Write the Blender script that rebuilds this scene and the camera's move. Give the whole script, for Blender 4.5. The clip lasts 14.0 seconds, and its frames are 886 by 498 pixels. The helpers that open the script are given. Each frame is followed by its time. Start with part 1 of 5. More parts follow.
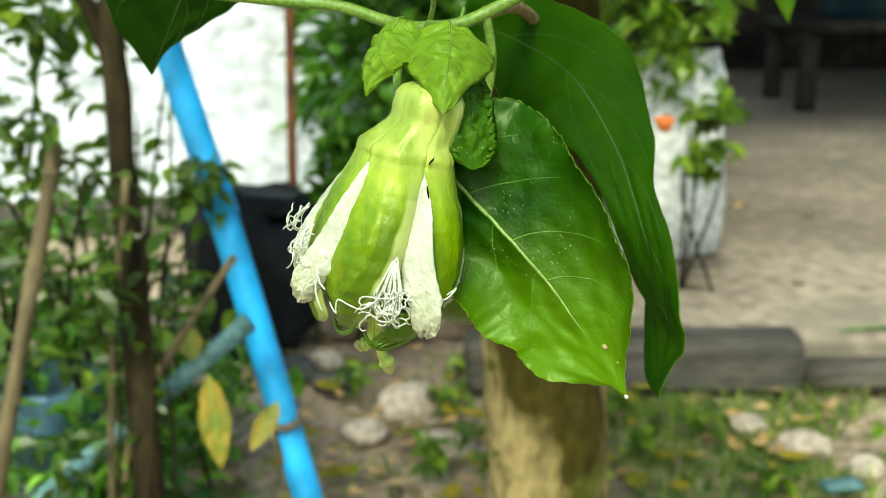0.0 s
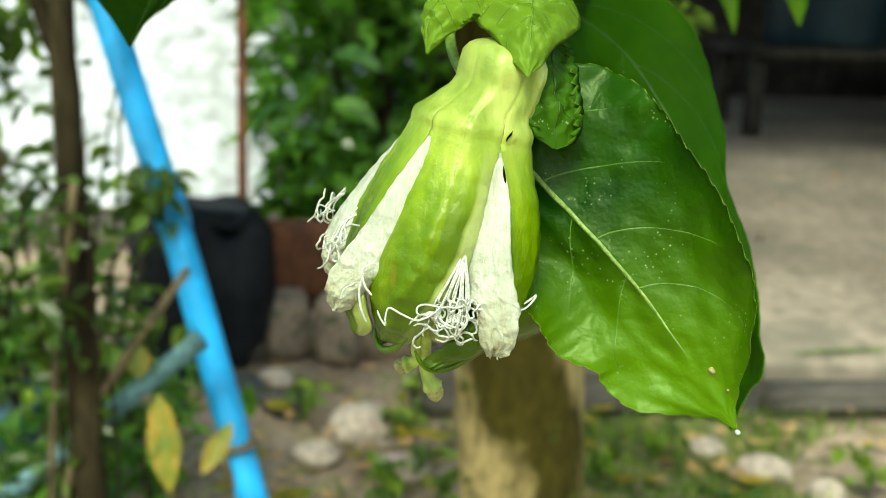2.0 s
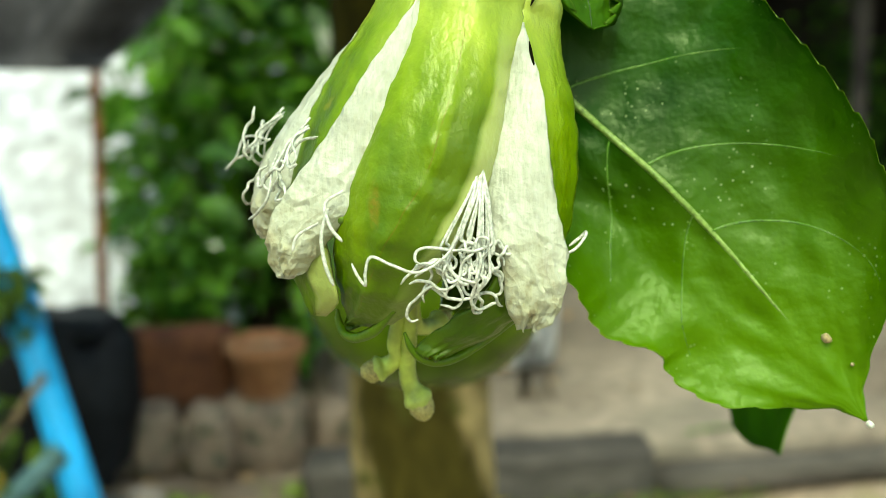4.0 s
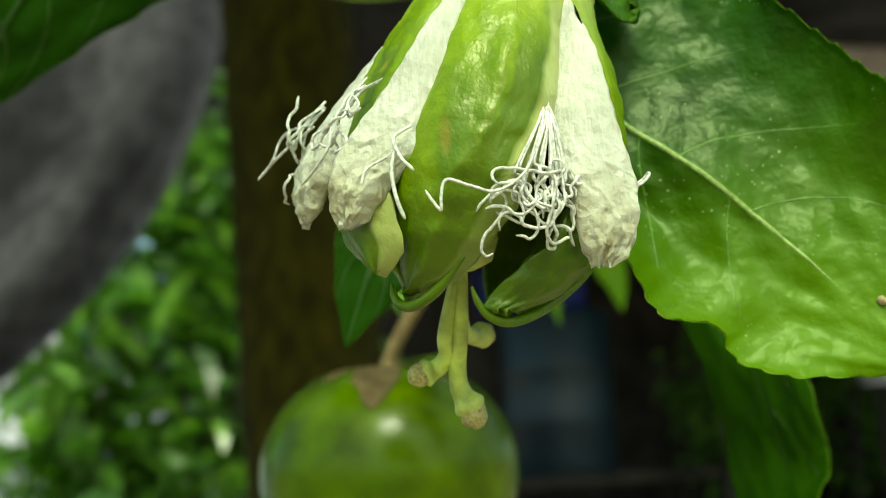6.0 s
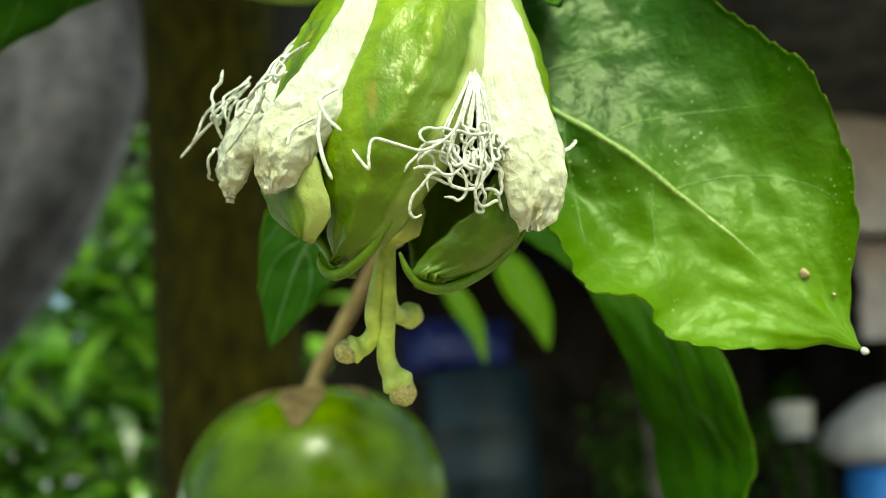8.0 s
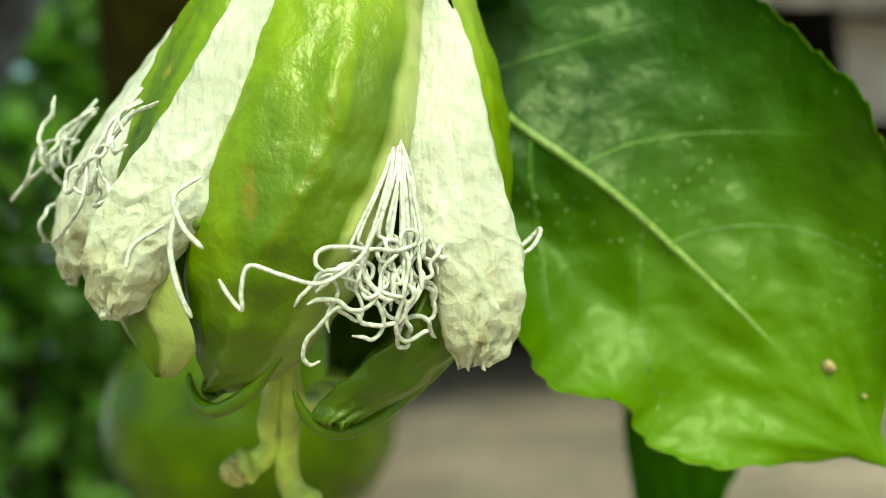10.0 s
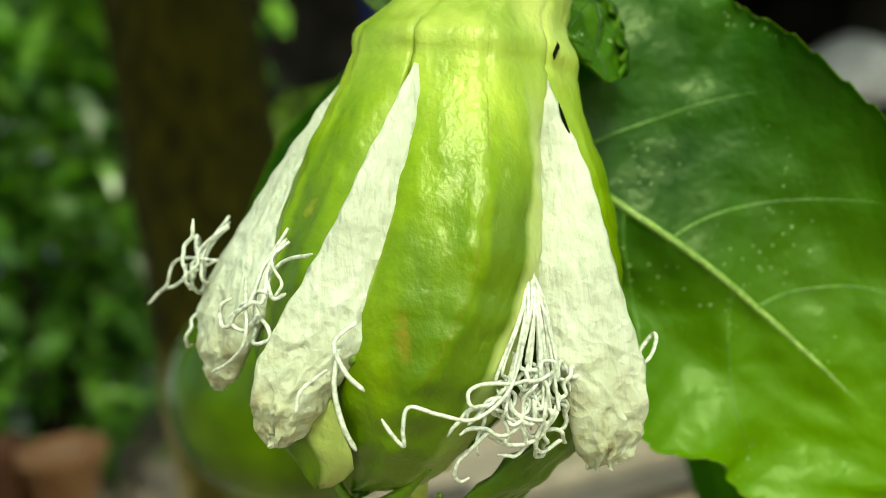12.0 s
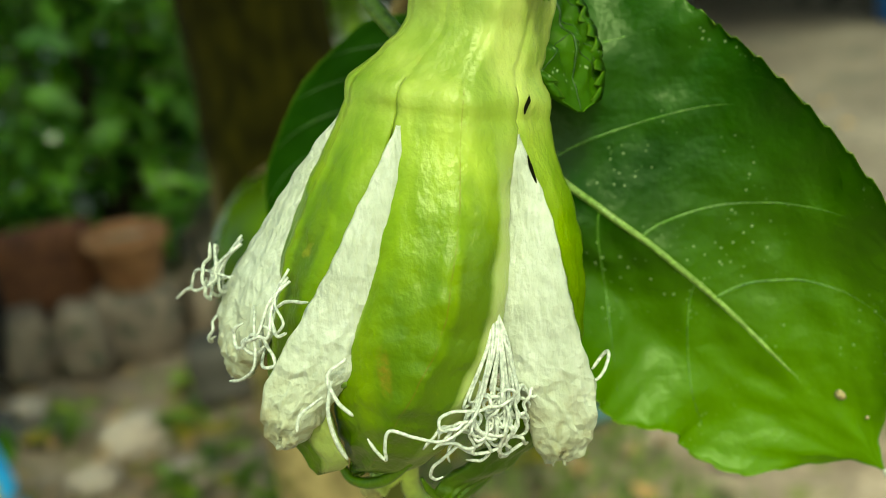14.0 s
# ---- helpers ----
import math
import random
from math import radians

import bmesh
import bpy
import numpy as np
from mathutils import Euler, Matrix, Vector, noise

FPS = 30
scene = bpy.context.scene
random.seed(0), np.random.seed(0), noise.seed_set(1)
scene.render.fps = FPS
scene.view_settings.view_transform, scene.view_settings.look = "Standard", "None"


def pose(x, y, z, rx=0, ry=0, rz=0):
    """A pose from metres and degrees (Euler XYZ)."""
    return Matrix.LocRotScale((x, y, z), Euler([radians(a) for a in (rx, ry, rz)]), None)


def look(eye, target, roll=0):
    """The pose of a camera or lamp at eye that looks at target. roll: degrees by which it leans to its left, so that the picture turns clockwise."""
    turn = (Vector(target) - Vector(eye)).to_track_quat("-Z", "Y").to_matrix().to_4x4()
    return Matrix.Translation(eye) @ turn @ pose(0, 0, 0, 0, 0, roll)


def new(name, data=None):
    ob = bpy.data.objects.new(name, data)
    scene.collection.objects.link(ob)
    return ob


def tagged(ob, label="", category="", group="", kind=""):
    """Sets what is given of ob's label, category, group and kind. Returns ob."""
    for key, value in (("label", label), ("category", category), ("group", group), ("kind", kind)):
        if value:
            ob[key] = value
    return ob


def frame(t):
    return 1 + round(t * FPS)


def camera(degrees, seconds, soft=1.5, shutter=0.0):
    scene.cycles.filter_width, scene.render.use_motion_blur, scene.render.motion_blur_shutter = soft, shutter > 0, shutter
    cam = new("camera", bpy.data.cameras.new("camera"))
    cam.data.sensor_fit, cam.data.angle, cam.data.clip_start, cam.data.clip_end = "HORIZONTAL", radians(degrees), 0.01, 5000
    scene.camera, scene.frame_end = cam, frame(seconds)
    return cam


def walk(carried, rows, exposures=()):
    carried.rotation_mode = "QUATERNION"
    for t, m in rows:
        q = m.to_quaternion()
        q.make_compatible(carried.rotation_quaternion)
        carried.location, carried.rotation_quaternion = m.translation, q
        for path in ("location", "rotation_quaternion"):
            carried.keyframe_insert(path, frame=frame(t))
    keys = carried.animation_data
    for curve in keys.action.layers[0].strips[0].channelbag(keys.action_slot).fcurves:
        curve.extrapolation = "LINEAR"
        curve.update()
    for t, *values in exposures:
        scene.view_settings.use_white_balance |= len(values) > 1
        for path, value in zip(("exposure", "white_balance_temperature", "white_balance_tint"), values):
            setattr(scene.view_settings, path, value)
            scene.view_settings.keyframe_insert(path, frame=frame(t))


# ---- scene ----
cam = camera(45.9, 14.0, soft=0.9)
METRES, EYE, TILT, LEAN, TURN = 0.36, 0.8, -15.0, 0.0, 0.0
ROWS = [
    (0.0, 0.0, 0.0, 0.0, 0.0, 0.0, -0.0),
    (0.5, -0.012, 0.0091, 0.0023, -0.4, 0.05, -0.25),
    (1.0, -0.0332, 0.0538, -0.0033, -0.99, -0.11, -0.7),
    (1.5, -0.046, 0.1077, 0.004, -2.21, 0.32, -0.99),
    (2.0, -0.0699, 0.1388, -0.0122, -3.14, 1.08, -0.81),
    (2.5, -0.0902, 0.1781, -0.0322, -4.36, 2.13, -0.44),
    (3.0, -0.0938, 0.2564, -0.0476, -6.29, 2.78, 0.19),
    (5.5, -0.1546, 0.3774, -0.1499, -14.48, 19.99, 6.34),
    (6.0, -0.1681, 0.3971, -0.1981, -15.61, 25.57, 6.98),
    (6.5, -0.1684, 0.3866, -0.2268, -16.65, 29.65, 8.05),
    (7.0, -0.1687, 0.3944, -0.254, -17.67, 31.42, 8.03),
    (9.5, -0.1493, 0.4551, -0.125, -21.52, 18.1, 10.02),
    (10.0, -0.1164, 0.4526, -0.0968, -20.81, 15.33, 8.62),
    (10.5, -0.1404, 0.4361, -0.0894, -21.35, 13.49, 9.35),
    (11.0, -0.1446, 0.4398, -0.0694, -20.93, 11.97, 10.1),
    (11.5, -0.1464, 0.4247, -0.0522, -20.98, 10.05, 10.46),
    (12.0, -0.1529, 0.4291, -0.035, -20.75, 8.77, 10.94),
    (12.5, -0.1486, 0.4227, -0.0253, -20.93, 6.51, 10.52),
    (13.0, -0.1319, 0.4025, -0.0112, -20.32, 3.08, 9.19),
    (13.5, -0.1268, 0.3997, 0.009, -19.32, 0.51, 8.96),
    (14.0, -0.1357, 0.3747, 0.033, -17.89, -2.85, 10.35),
]
walk(cam, [(t, pose(0, 0, EYE, TILT, LEAN, TURN) @ pose(METRES * x, METRES * y, METRES * z, 90 + pitch, roll, yaw)) for t, x, y, z, yaw, pitch, roll in ROWS],
     [(0, 0.88, 7000, -14), (2, 0.82, 7000, -14), (3, 0.68, 7000, -15), (5.5, 0.78, 7400, -18), (6, 0.66, 7400, -18), (6.5, 0.66, 7400, -18), (7, 1, 7400, -17), (9.5, 0.84, 7400, -18), (10, 0.74, 7500, -20), (10.5, 0.68, 7500, -20), (12, 0.66, 7700, -21), (13, 0.58, 7700, -23), (14, 0.46, 7800, -26)])

cam.data.dof.use_dof = True
cam.data.dof.aperture_fstop = cam.data.lens / 1000.0 / 0.0021

# ---- world, sun ----
SUN_EL, SUN_AZ = 50.0, 192.0          # degrees; azimuth to the right of straight ahead
world = bpy.data.worlds.new("sky")
scene.world = world
world.use_nodes = True
wn = world.node_tree
sky = wn.nodes.new("ShaderNodeTexSky")
sky.sky_type = "NISHITA"
sky.sun_disc = False
sky.sun_elevation, sky.sun_rotation = radians(SUN_EL), radians(SUN_AZ)
sky.air_density, sky.dust_density = 1.0, 3.0
wn.nodes["Background"].inputs[1].default_value = 0.15
wn.links.new(sky.outputs[0], wn.nodes["Background"].inputs[0])
sun = new("sun", bpy.data.lights.new("sun", "SUN"))
sun.data.energy, sun.data.angle, sun.data.color = 1.9, radians(14), (1.0, 0.96, 0.88)
sun.matrix_world = look((4 * math.sin(radians(SUN_AZ)), 4 * math.cos(radians(SUN_AZ)), 4 * math.tan(radians(SUN_EL))), (0, 0, 0))


# ---- materials ----
def principled(name, rough=0.5, spec=0.5):
    m = bpy.data.materials.new(name)
    m.use_nodes = True
    b = m.node_tree.nodes["Principled BSDF"]
    b.inputs["Roughness"].default_value = rough
    b.inputs["Specular IOR Level"].default_value = spec
    return m, m.node_tree, b


def noise_tex(nt, scale, detail=4, coord="Object", stretch=(1, 1, 1)):
    tc = nt.nodes.new("ShaderNodeTexCoord")
    mp = nt.nodes.new("ShaderNodeMapping")
    mp.inputs["Scale"].default_value = stretch
    n = nt.nodes.new("ShaderNodeTexNoise")
    n.inputs["Scale"].default_value = scale
    n.inputs["Detail"].default_value = detail
    nt.links.new(tc.outputs[coord], mp.inputs[0])
    nt.links.new(mp.outputs[0], n.inputs["Vector"])
    return n.outputs["Fac"]


def ramp(nt, fac, stops):
    r = nt.nodes.new("ShaderNodeValToRGB")
    e = r.color_ramp.elements
    while len(e) < len(stops):
        e.new(0.5)
    for k, (p, c) in zip(e, stops):
        k.position, k.color = p, (*c, 1)
    nt.links.new(fac, r.inputs[0])
    return r.outputs[0]


def mix(nt, fac, a, b, kind="MIX"):
    m = nt.nodes.new("ShaderNodeMix")
    m.data_type, m.blend_type = "RGBA", kind
    for k, v in ((0, fac), (6, a), (7, b)):
        if isinstance(v, (int, float)):
            m.inputs[k].default_value = v
        elif isinstance(v, tuple):
            m.inputs[k].default_value = (*v, 1)
        else:
            nt.links.new(v, m.inputs[k])
    return m.outputs[2]


def bump(nt, bsdf, height, strength=0.3, distance=0.001):
    b = nt.nodes.new("ShaderNodeBump")
    b.inputs["Strength"].default_value = strength
    b.inputs["Distance"].default_value = distance
    nt.links.new(height, b.inputs["Height"])
    nt.links.new(b.outputs[0], bsdf.inputs["Normal"])
    return b


def surface(name, dark, light, scale, rough=0.6, fine=6.0, relief=0.4, depth=0.002, spec=0.4, stretch=(1, 1, 1), spots=None):
    """A two-scale mottled material: large stains, fine grain and a bump."""
    m, nt, b = principled(name, rough, spec)
    big = noise_tex(nt, scale, 4, stretch=stretch)
    small = noise_tex(nt, scale * fine, 5, stretch=stretch)
    c = ramp(nt, big, [(0.32, dark), (0.68, light)])
    g = ramp(nt, small, [(0.3, (0.55, 0.55, 0.55)), (0.7, (1.25, 1.25, 1.25))])
    c = mix(nt, 1.0, c, g, "MULTIPLY")
    if spots:
        s = noise_tex(nt, scale * 2.3, 3)
        c = mix(nt, ramp(nt, s, [(0.56, (0, 0, 0)), (0.66, (1, 1, 1))]), c, spots)
    nt.links.new(c, b.inputs["Base Color"])
    bump(nt, b, small, relief, depth)
    return m


def foliage(name, dark, light, rough=0.35, through_light=0.35, scale=40.0, relief=0.2, depth=0.0008, per_leaf=True, spec=0.5):
    """Leaf tissue: some light passes through it."""
    m, nt, b = principled(name, rough, spec)
    n = noise_tex(nt, scale, 4)
    c = ramp(nt, n, [(0.3, dark), (0.7, light)])
    if per_leaf:
        geo = nt.nodes.new("ShaderNodeNewGeometry")
        v = ramp(nt, geo.outputs["Random Per Island"], [(0.0, (0.32, 0.37, 0.32)), (0.55, (0.9, 0.9, 0.9)), (1.0, (1.8, 1.6, 1.15))])
        c = mix(nt, 1.0, c, v, "MULTIPLY")
    nt.links.new(c, b.inputs["Base Color"])
    bump(nt, b, noise_tex(nt, scale * 5, 3), relief, depth)
    tr = nt.nodes.new("ShaderNodeBsdfTranslucent")
    c2 = mix(nt, 1.0, c, (1.3, 1.5, 0.5), "MULTIPLY")
    nt.links.new(c2, tr.inputs[0])
    sh = nt.nodes.new("ShaderNodeMixShader")
    sh.inputs[0].default_value = through_light
    nt.links.new(b.outputs[0], sh.inputs[1])
    nt.links.new(tr.outputs[0], sh.inputs[2])
    nt.links.new(sh.outputs[0], nt.nodes["Material Output"].inputs[0])
    return m


def uv_axis(nt, axis):
    u = nt.nodes.new("ShaderNodeUVMap")
    s = nt.nodes.new("ShaderNodeSeparateXYZ")
    nt.links.new(u.outputs[0], s.inputs[0])
    return s.outputs[axis]


def sepal_material(name, pale_margin, start=0.28, left=0.04, right=0.74, pale=(0.43, 0.50, 0.17)):
    """Fleshy sepal: pale yellow-green above, greener below, a pale thin margin on one side, a darker band beside the keel."""
    m, nt, b = principled(name, 0.37, 0.46)
    b.inputs["Specular Tint"].default_value = (1.0, 1.0, 0.72, 1)
    along, straight = uv_axis(nt, 1), uv_axis(nt, 0)
    waver = nt.nodes.new("ShaderNodeMath")
    waver.operation = "MULTIPLY_ADD"
    waver.inputs[1].default_value = 0.10
    nt.links.new(noise_tex(nt, 190, 4, stretch=(1, 1, 0.5)), waver.inputs[0])
    nt.links.new(straight, waver.inputs[2])
    shift = nt.nodes.new("ShaderNodeMath")
    shift.operation = "SUBTRACT"
    shift.inputs[1].default_value = 0.05
    nt.links.new(waver.outputs[0], shift.inputs[0])
    across = shift.outputs[0]
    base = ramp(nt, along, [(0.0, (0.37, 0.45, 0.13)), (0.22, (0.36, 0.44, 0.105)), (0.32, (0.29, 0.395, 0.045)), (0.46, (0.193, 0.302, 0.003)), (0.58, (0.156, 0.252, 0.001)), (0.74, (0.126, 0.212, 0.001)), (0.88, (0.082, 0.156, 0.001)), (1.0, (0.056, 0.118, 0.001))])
    n = noise_tex(nt, 260, 5, stretch=(1, 1, 0.35))
    base = mix(nt, 1.0, base, ramp(nt, n, [(0.3, (0.74, 0.8, 0.6)), (0.72, (1.15, 1.1, 1.1))]), "MULTIPLY")
    blot = noise_tex(nt, 75, 3, stretch=(1, 1, 0.5))
    base = mix(nt, 1.0, base, ramp(nt, blot, [(0.32, (0.80, 0.87, 0.7)), (0.66, (1.08, 1.06, 1.1))]), "MULTIPLY")
    streak = noise_tex(nt, 170, 4, stretch=(1, 1, 0.16))
    base = mix(nt, 1.0, base, ramp(nt, streak, [(0.36, (0.66, 0.75, 0.45)), (0.60, (1.12, 1.09, 1.12))]), "MULTIPLY")
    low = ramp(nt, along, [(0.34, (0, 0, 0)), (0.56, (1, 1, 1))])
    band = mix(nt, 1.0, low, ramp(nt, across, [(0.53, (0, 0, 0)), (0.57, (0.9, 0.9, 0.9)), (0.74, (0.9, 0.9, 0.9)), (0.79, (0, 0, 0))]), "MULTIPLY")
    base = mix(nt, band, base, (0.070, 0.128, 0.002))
    margin = ramp(nt, across, [(0.0, (0.5, 0.5, 0.5)), (left, (0, 0, 0)), (right, (0, 0, 0)), (right + 0.05, (0.8, 0.8, 0.8)), (1.0, (1, 1, 1))])
    if pale_margin:
        margin = mix(nt, 1.0, margin, ramp(nt, along, [(start, (0, 0, 0)), (start + 0.16, (1, 1, 1)), (0.74 if start < 0.5 else 0.98, (1, 1, 1)), (0.86 if start < 0.5 else 1.0, (0.25, 0.25, 0.25))]), "MULTIPLY")
        base = mix(nt, margin, base, pale)
    rust = ramp(nt, noise_tex(nt, 330, 3), [(0.70, (0, 0, 0)), (0.80, (0.5, 0.5, 0.5))])
    base = mix(nt, rust, base, (0.26, 0.25, 0.02))
    tc = nt.nodes.new("ShaderNodeTexCoord")
    off = nt.nodes.new("ShaderNodeMapping")
    off.vector_type = "TEXTURE"
    off.inputs["Location"].default_value = (-0.0238, 0.2337, 0.7316)
    off.inputs["Scale"].default_value = (0.0008, 0.0030, 0.0036)
    nt.links.new(tc.outputs["Object"], off.inputs["Vector"])
    far = nt.nodes.new("ShaderNodeVectorMath")
    far.operation = "LENGTH"
    nt.links.new(off.outputs[0], far.inputs[0])
    fleck = mix(nt, 1.0, ramp(nt, far.outputs["Value"], [(0.25, (1, 1, 1)), (1.0, (0, 0, 0))]), ramp(nt, noise_tex(nt, 1400, 4), [(0.35, (0.1, 0.1, 0.1)), (0.6, (1, 1, 1))]), "MULTIPLY")
    base = mix(nt, fleck, base, (0.20, 0.16, 0.012))
    keel = mix(nt, 1.0, ramp(nt, straight, [(0.494, (0, 0, 0)), (0.5, (0.55, 0.55, 0.55)), (0.506, (0, 0, 0))]), ramp(nt, noise_tex(nt, 420, 3), [(0.38, (0, 0, 0)), (0.55, (1, 1, 1))]), "MULTIPLY")
    base = mix(nt, keel, base, (0.16, 0.10, 0.012))
    nt.links.new(base, b.inputs["Base Color"])
    b.inputs["Subsurface Weight"].default_value = 0.15
    b.inputs["Subsurface Radius"].default_value = (0.002, 0.003, 0.0006)
    b.inputs["Subsurface Scale"].default_value = 0.5
    bump(nt, b, mix(nt, 0.6, noise_tex(nt, 1300, 3, stretch=(1, 1, 0.8)), noise_tex(nt, 380, 2, stretch=(1, 1, 0.8))), 0.55, 0.0007)
    return m


def petal_material():
    """Thin wilted petal: chalky white with fine lengthwise wrinkles, browning in the crumpled end."""
    m, nt, b = principled("wilted_petal", 0.6, 0.25)
    c = ramp(nt, noise_tex(nt, 180, 4), [(0.3, (0.44, 0.47, 0.375)), (0.65, (0.54, 0.57, 0.485))])
    streak = ramp(nt, noise_tex(nt, 1500, 4, stretch=(1, 1, 0.12)), [(0.35, (0.91, 0.92, 0.87)), (0.65, (1.05, 1.05, 1.05))])
    c = mix(nt, 1.0, c, streak, "MULTIPLY")
    tips = ramp(nt, uv_axis(nt, 1), [(0.0, (0, 0, 0)), (0.62, (0, 0, 0)), (0.92, (0.75, 0.75, 0.75))])
    brown = ramp(nt, noise_tex(nt, 420, 5), [(0.36, (0.26, 0.23, 0.10)), (0.47, (0.39, 0.40, 0.24)), (0.68, (0.45, 0.48, 0.35))])
    c = mix(nt, tips, c, brown)
    nt.links.new(c, b.inputs["Base Color"])
    b.inputs["Subsurface Weight"].default_value = 0.2
    b.inputs["Subsurface Radius"].default_value = (0.002, 0.002, 0.0015)
    b.inputs["Subsurface Scale"].default_value = 0.5
    tc = nt.nodes.new("ShaderNodeTexCoord")
    warp = nt.nodes.new("ShaderNodeVectorMath")
    warp.operation = "MULTIPLY_ADD"
    warp.inputs[1].default_value = (0.003, 0.003, 0.003)
    nn = nt.nodes.new("ShaderNodeTexNoise")
    nn.inputs["Scale"].default_value = 400
    nt.links.new(tc.outputs["Object"], nn.inputs["Vector"])
    nt.links.new(nn.outputs["Color"], warp.inputs[0])
    nt.links.new(tc.outputs["Object"], warp.inputs[2])
    vo = nt.nodes.new("ShaderNodeTexVoronoi")
    vo.inputs["Scale"].default_value = 620
    nt.links.new(warp.outputs[0], vo.inputs["Vector"])
    creases = mix(nt, ramp(nt, uv_axis(nt, 1), [(0.35, (0.1, 0.1, 0.1)), (0.75, (0.6, 0.6, 0.6))]), noise_tex(nt, 1500, 4, stretch=(1, 1, 0.14)), vo.outputs["Distance"])
    bump(nt, b, mix(nt, 0.5, noise_tex(nt, 520, 5), creases), 0.9, 0.0012)
    return m


def big_leaf_material(name, dark, light, rough=0.42, speckle=True, spec=0.32, through_light=0.32, brighter=None, rim=(0.10, 0.20, 0.012)):
    """Glossy vine leaf with a quilted skin and pale speckles."""
    m, nt, b = principled(name, rough, spec)
    b.inputs["Specular Tint"].default_value = (0.78, 1.0, 0.55, 1)
    c = ramp(nt, mix(nt, 0.5, noise_tex(nt, 28, 3), noise_tex(nt, 90, 4)), [(0.36, dark), (0.64, light)])
    if brighter:
        # paler green lower lobe and tip, with their gloss painted into the colour
        c = mix(nt, ramp(nt, mix(nt, 0.25, uv_axis(nt, 1), uv_axis(nt, 0)), [(0.40, (0, 0, 0)), (0.76, (0.9, 0.9, 0.9))]), c, brighter)
    edge = ramp(nt, uv_axis(nt, 0), [(0.0, (1, 1, 1)), (0.010, (0, 0, 0)), (0.990, (0, 0, 0)), (1.0, (1, 1, 1))])
    c = mix(nt, edge, c, rim)
    if speckle:
        tc = nt.nodes.new("ShaderNodeTexCoord")
        vo = nt.nodes.new("ShaderNodeTexVoronoi")
        vo.inputs["Scale"].default_value = 1050
        nt.links.new(tc.outputs["Object"], vo.inputs["Vector"])
        dots = ramp(nt, vo.outputs["Distance"], [(0.0, (1, 1, 1)), (0.12, (0.8, 0.8, 0.8)), (0.26, (0, 0, 0))])
        where = mix(nt, 1.0, ramp(nt, noise_tex(nt, 80, 2), [(0.52, (0, 0, 0)), (0.66, (1, 1, 1))]), ramp(nt, vo.outputs["Color"], [(0.45, (0, 0, 0)), (0.7, (1, 1, 1))]), "MULTIPLY")
        c = mix(nt, mix(nt, 1.0, dots, where, "MULTIPLY"), c, (0.42, 0.54, 0.28))
    nt.links.new(c, b.inputs["Base Color"])
    bump(nt, b, mix(nt, 0.12, mix(nt, 0.45, noise_tex(nt, 120, 2), noise_tex(nt, 330, 2)), noise_tex(nt, 900, 2)), 0.62, 0.0016)
    tr = nt.nodes.new("ShaderNodeBsdfTranslucent")
    nt.links.new(mix(nt, 1.0, c, (1.6, 1.9, 0.35), "MULTIPLY"), tr.inputs[0])
    sh = nt.nodes.new("ShaderNodeMixShader")
    sh.inputs[0].default_value = through_light
    nt.links.new(b.outputs[0], sh.inputs[1])
    nt.links.new(tr.outputs[0], sh.inputs[2])
    nt.links.new(sh.outputs[0], nt.nodes["Material Output"].inputs[0])
    return m


M_SEPAL_LOBED = sepal_material("pale_lobed_sepal_skin", True, 0.68, 0.20, 0.72, (0.30, 0.36, 0.10))
M_SEPAL, M_SEPAL_EDGED, M_PETAL = sepal_material("sepal_skin", False), sepal_material("pale_edged_sepal_skin", True), petal_material()
M_FILAMENT = surface("filament", (0.54, 0.58, 0.49), (0.66, 0.69, 0.61), 300, 0.45, relief=0.1, depth=0.0001)
M_STYLE = surface("style", (0.42, 0.54, 0.10), (0.50, 0.60, 0.16), 120, 0.4, fine=3, relief=0.1, depth=0.0002)
M_STIGMA = surface("stigma", (0.30, 0.26, 0.10), (0.42, 0.42, 0.14), 400, 0.6, relief=0.4, depth=0.0003)
M_STEM = surface("vine_stem", (0.10, 0.20, 0.022), (0.17, 0.28, 0.04), 150, 0.45, relief=0.2, depth=0.0003)
M_HOLE = surface("dark_inside", (0.004, 0.005, 0.002), (0.010, 0.010, 0.005), 300, 0.95, spec=0.0)
M_LEAF = big_leaf_material("vine_leaf", (0.007, 0.050, 0.0006), (0.036, 0.126, 0.0008), 0.40, spec=0.46, through_light=0.36, brighter=(0.12, 0.255, 0.002), rim=(0.26, 0.36, 0.04))
# darker copy of the leaf tissue, with shade worked into the colour
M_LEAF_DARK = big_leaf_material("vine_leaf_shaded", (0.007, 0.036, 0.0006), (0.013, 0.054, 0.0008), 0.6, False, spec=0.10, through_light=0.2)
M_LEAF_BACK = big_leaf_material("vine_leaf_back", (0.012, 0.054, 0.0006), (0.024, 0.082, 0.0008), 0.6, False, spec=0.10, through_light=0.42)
M_LEAF_YOUNG = big_leaf_material("vine_leaf_young", (0.12, 0.29, 0.01), (0.20, 0.38, 0.02), 0.5, False, through_light=0.45)
M_VEIN = surface("leaf_vein", (0.17, 0.29, 0.05), (0.25, 0.37, 0.09), 300, 0.4, relief=0.1, depth=0.0001)
M_VEIN_DULL = surface("leaf_vein_dull", (0.016, 0.060, 0.002), (0.030, 0.085, 0.004), 300, 0.5, relief=0.1, depth=0.0001)
M_SIDEVEIN = surface("leaf_side_vein", (0.06, 0.165, 0.010), (0.11, 0.235, 0.024), 300, 0.4, relief=0.1, depth=0.0001)
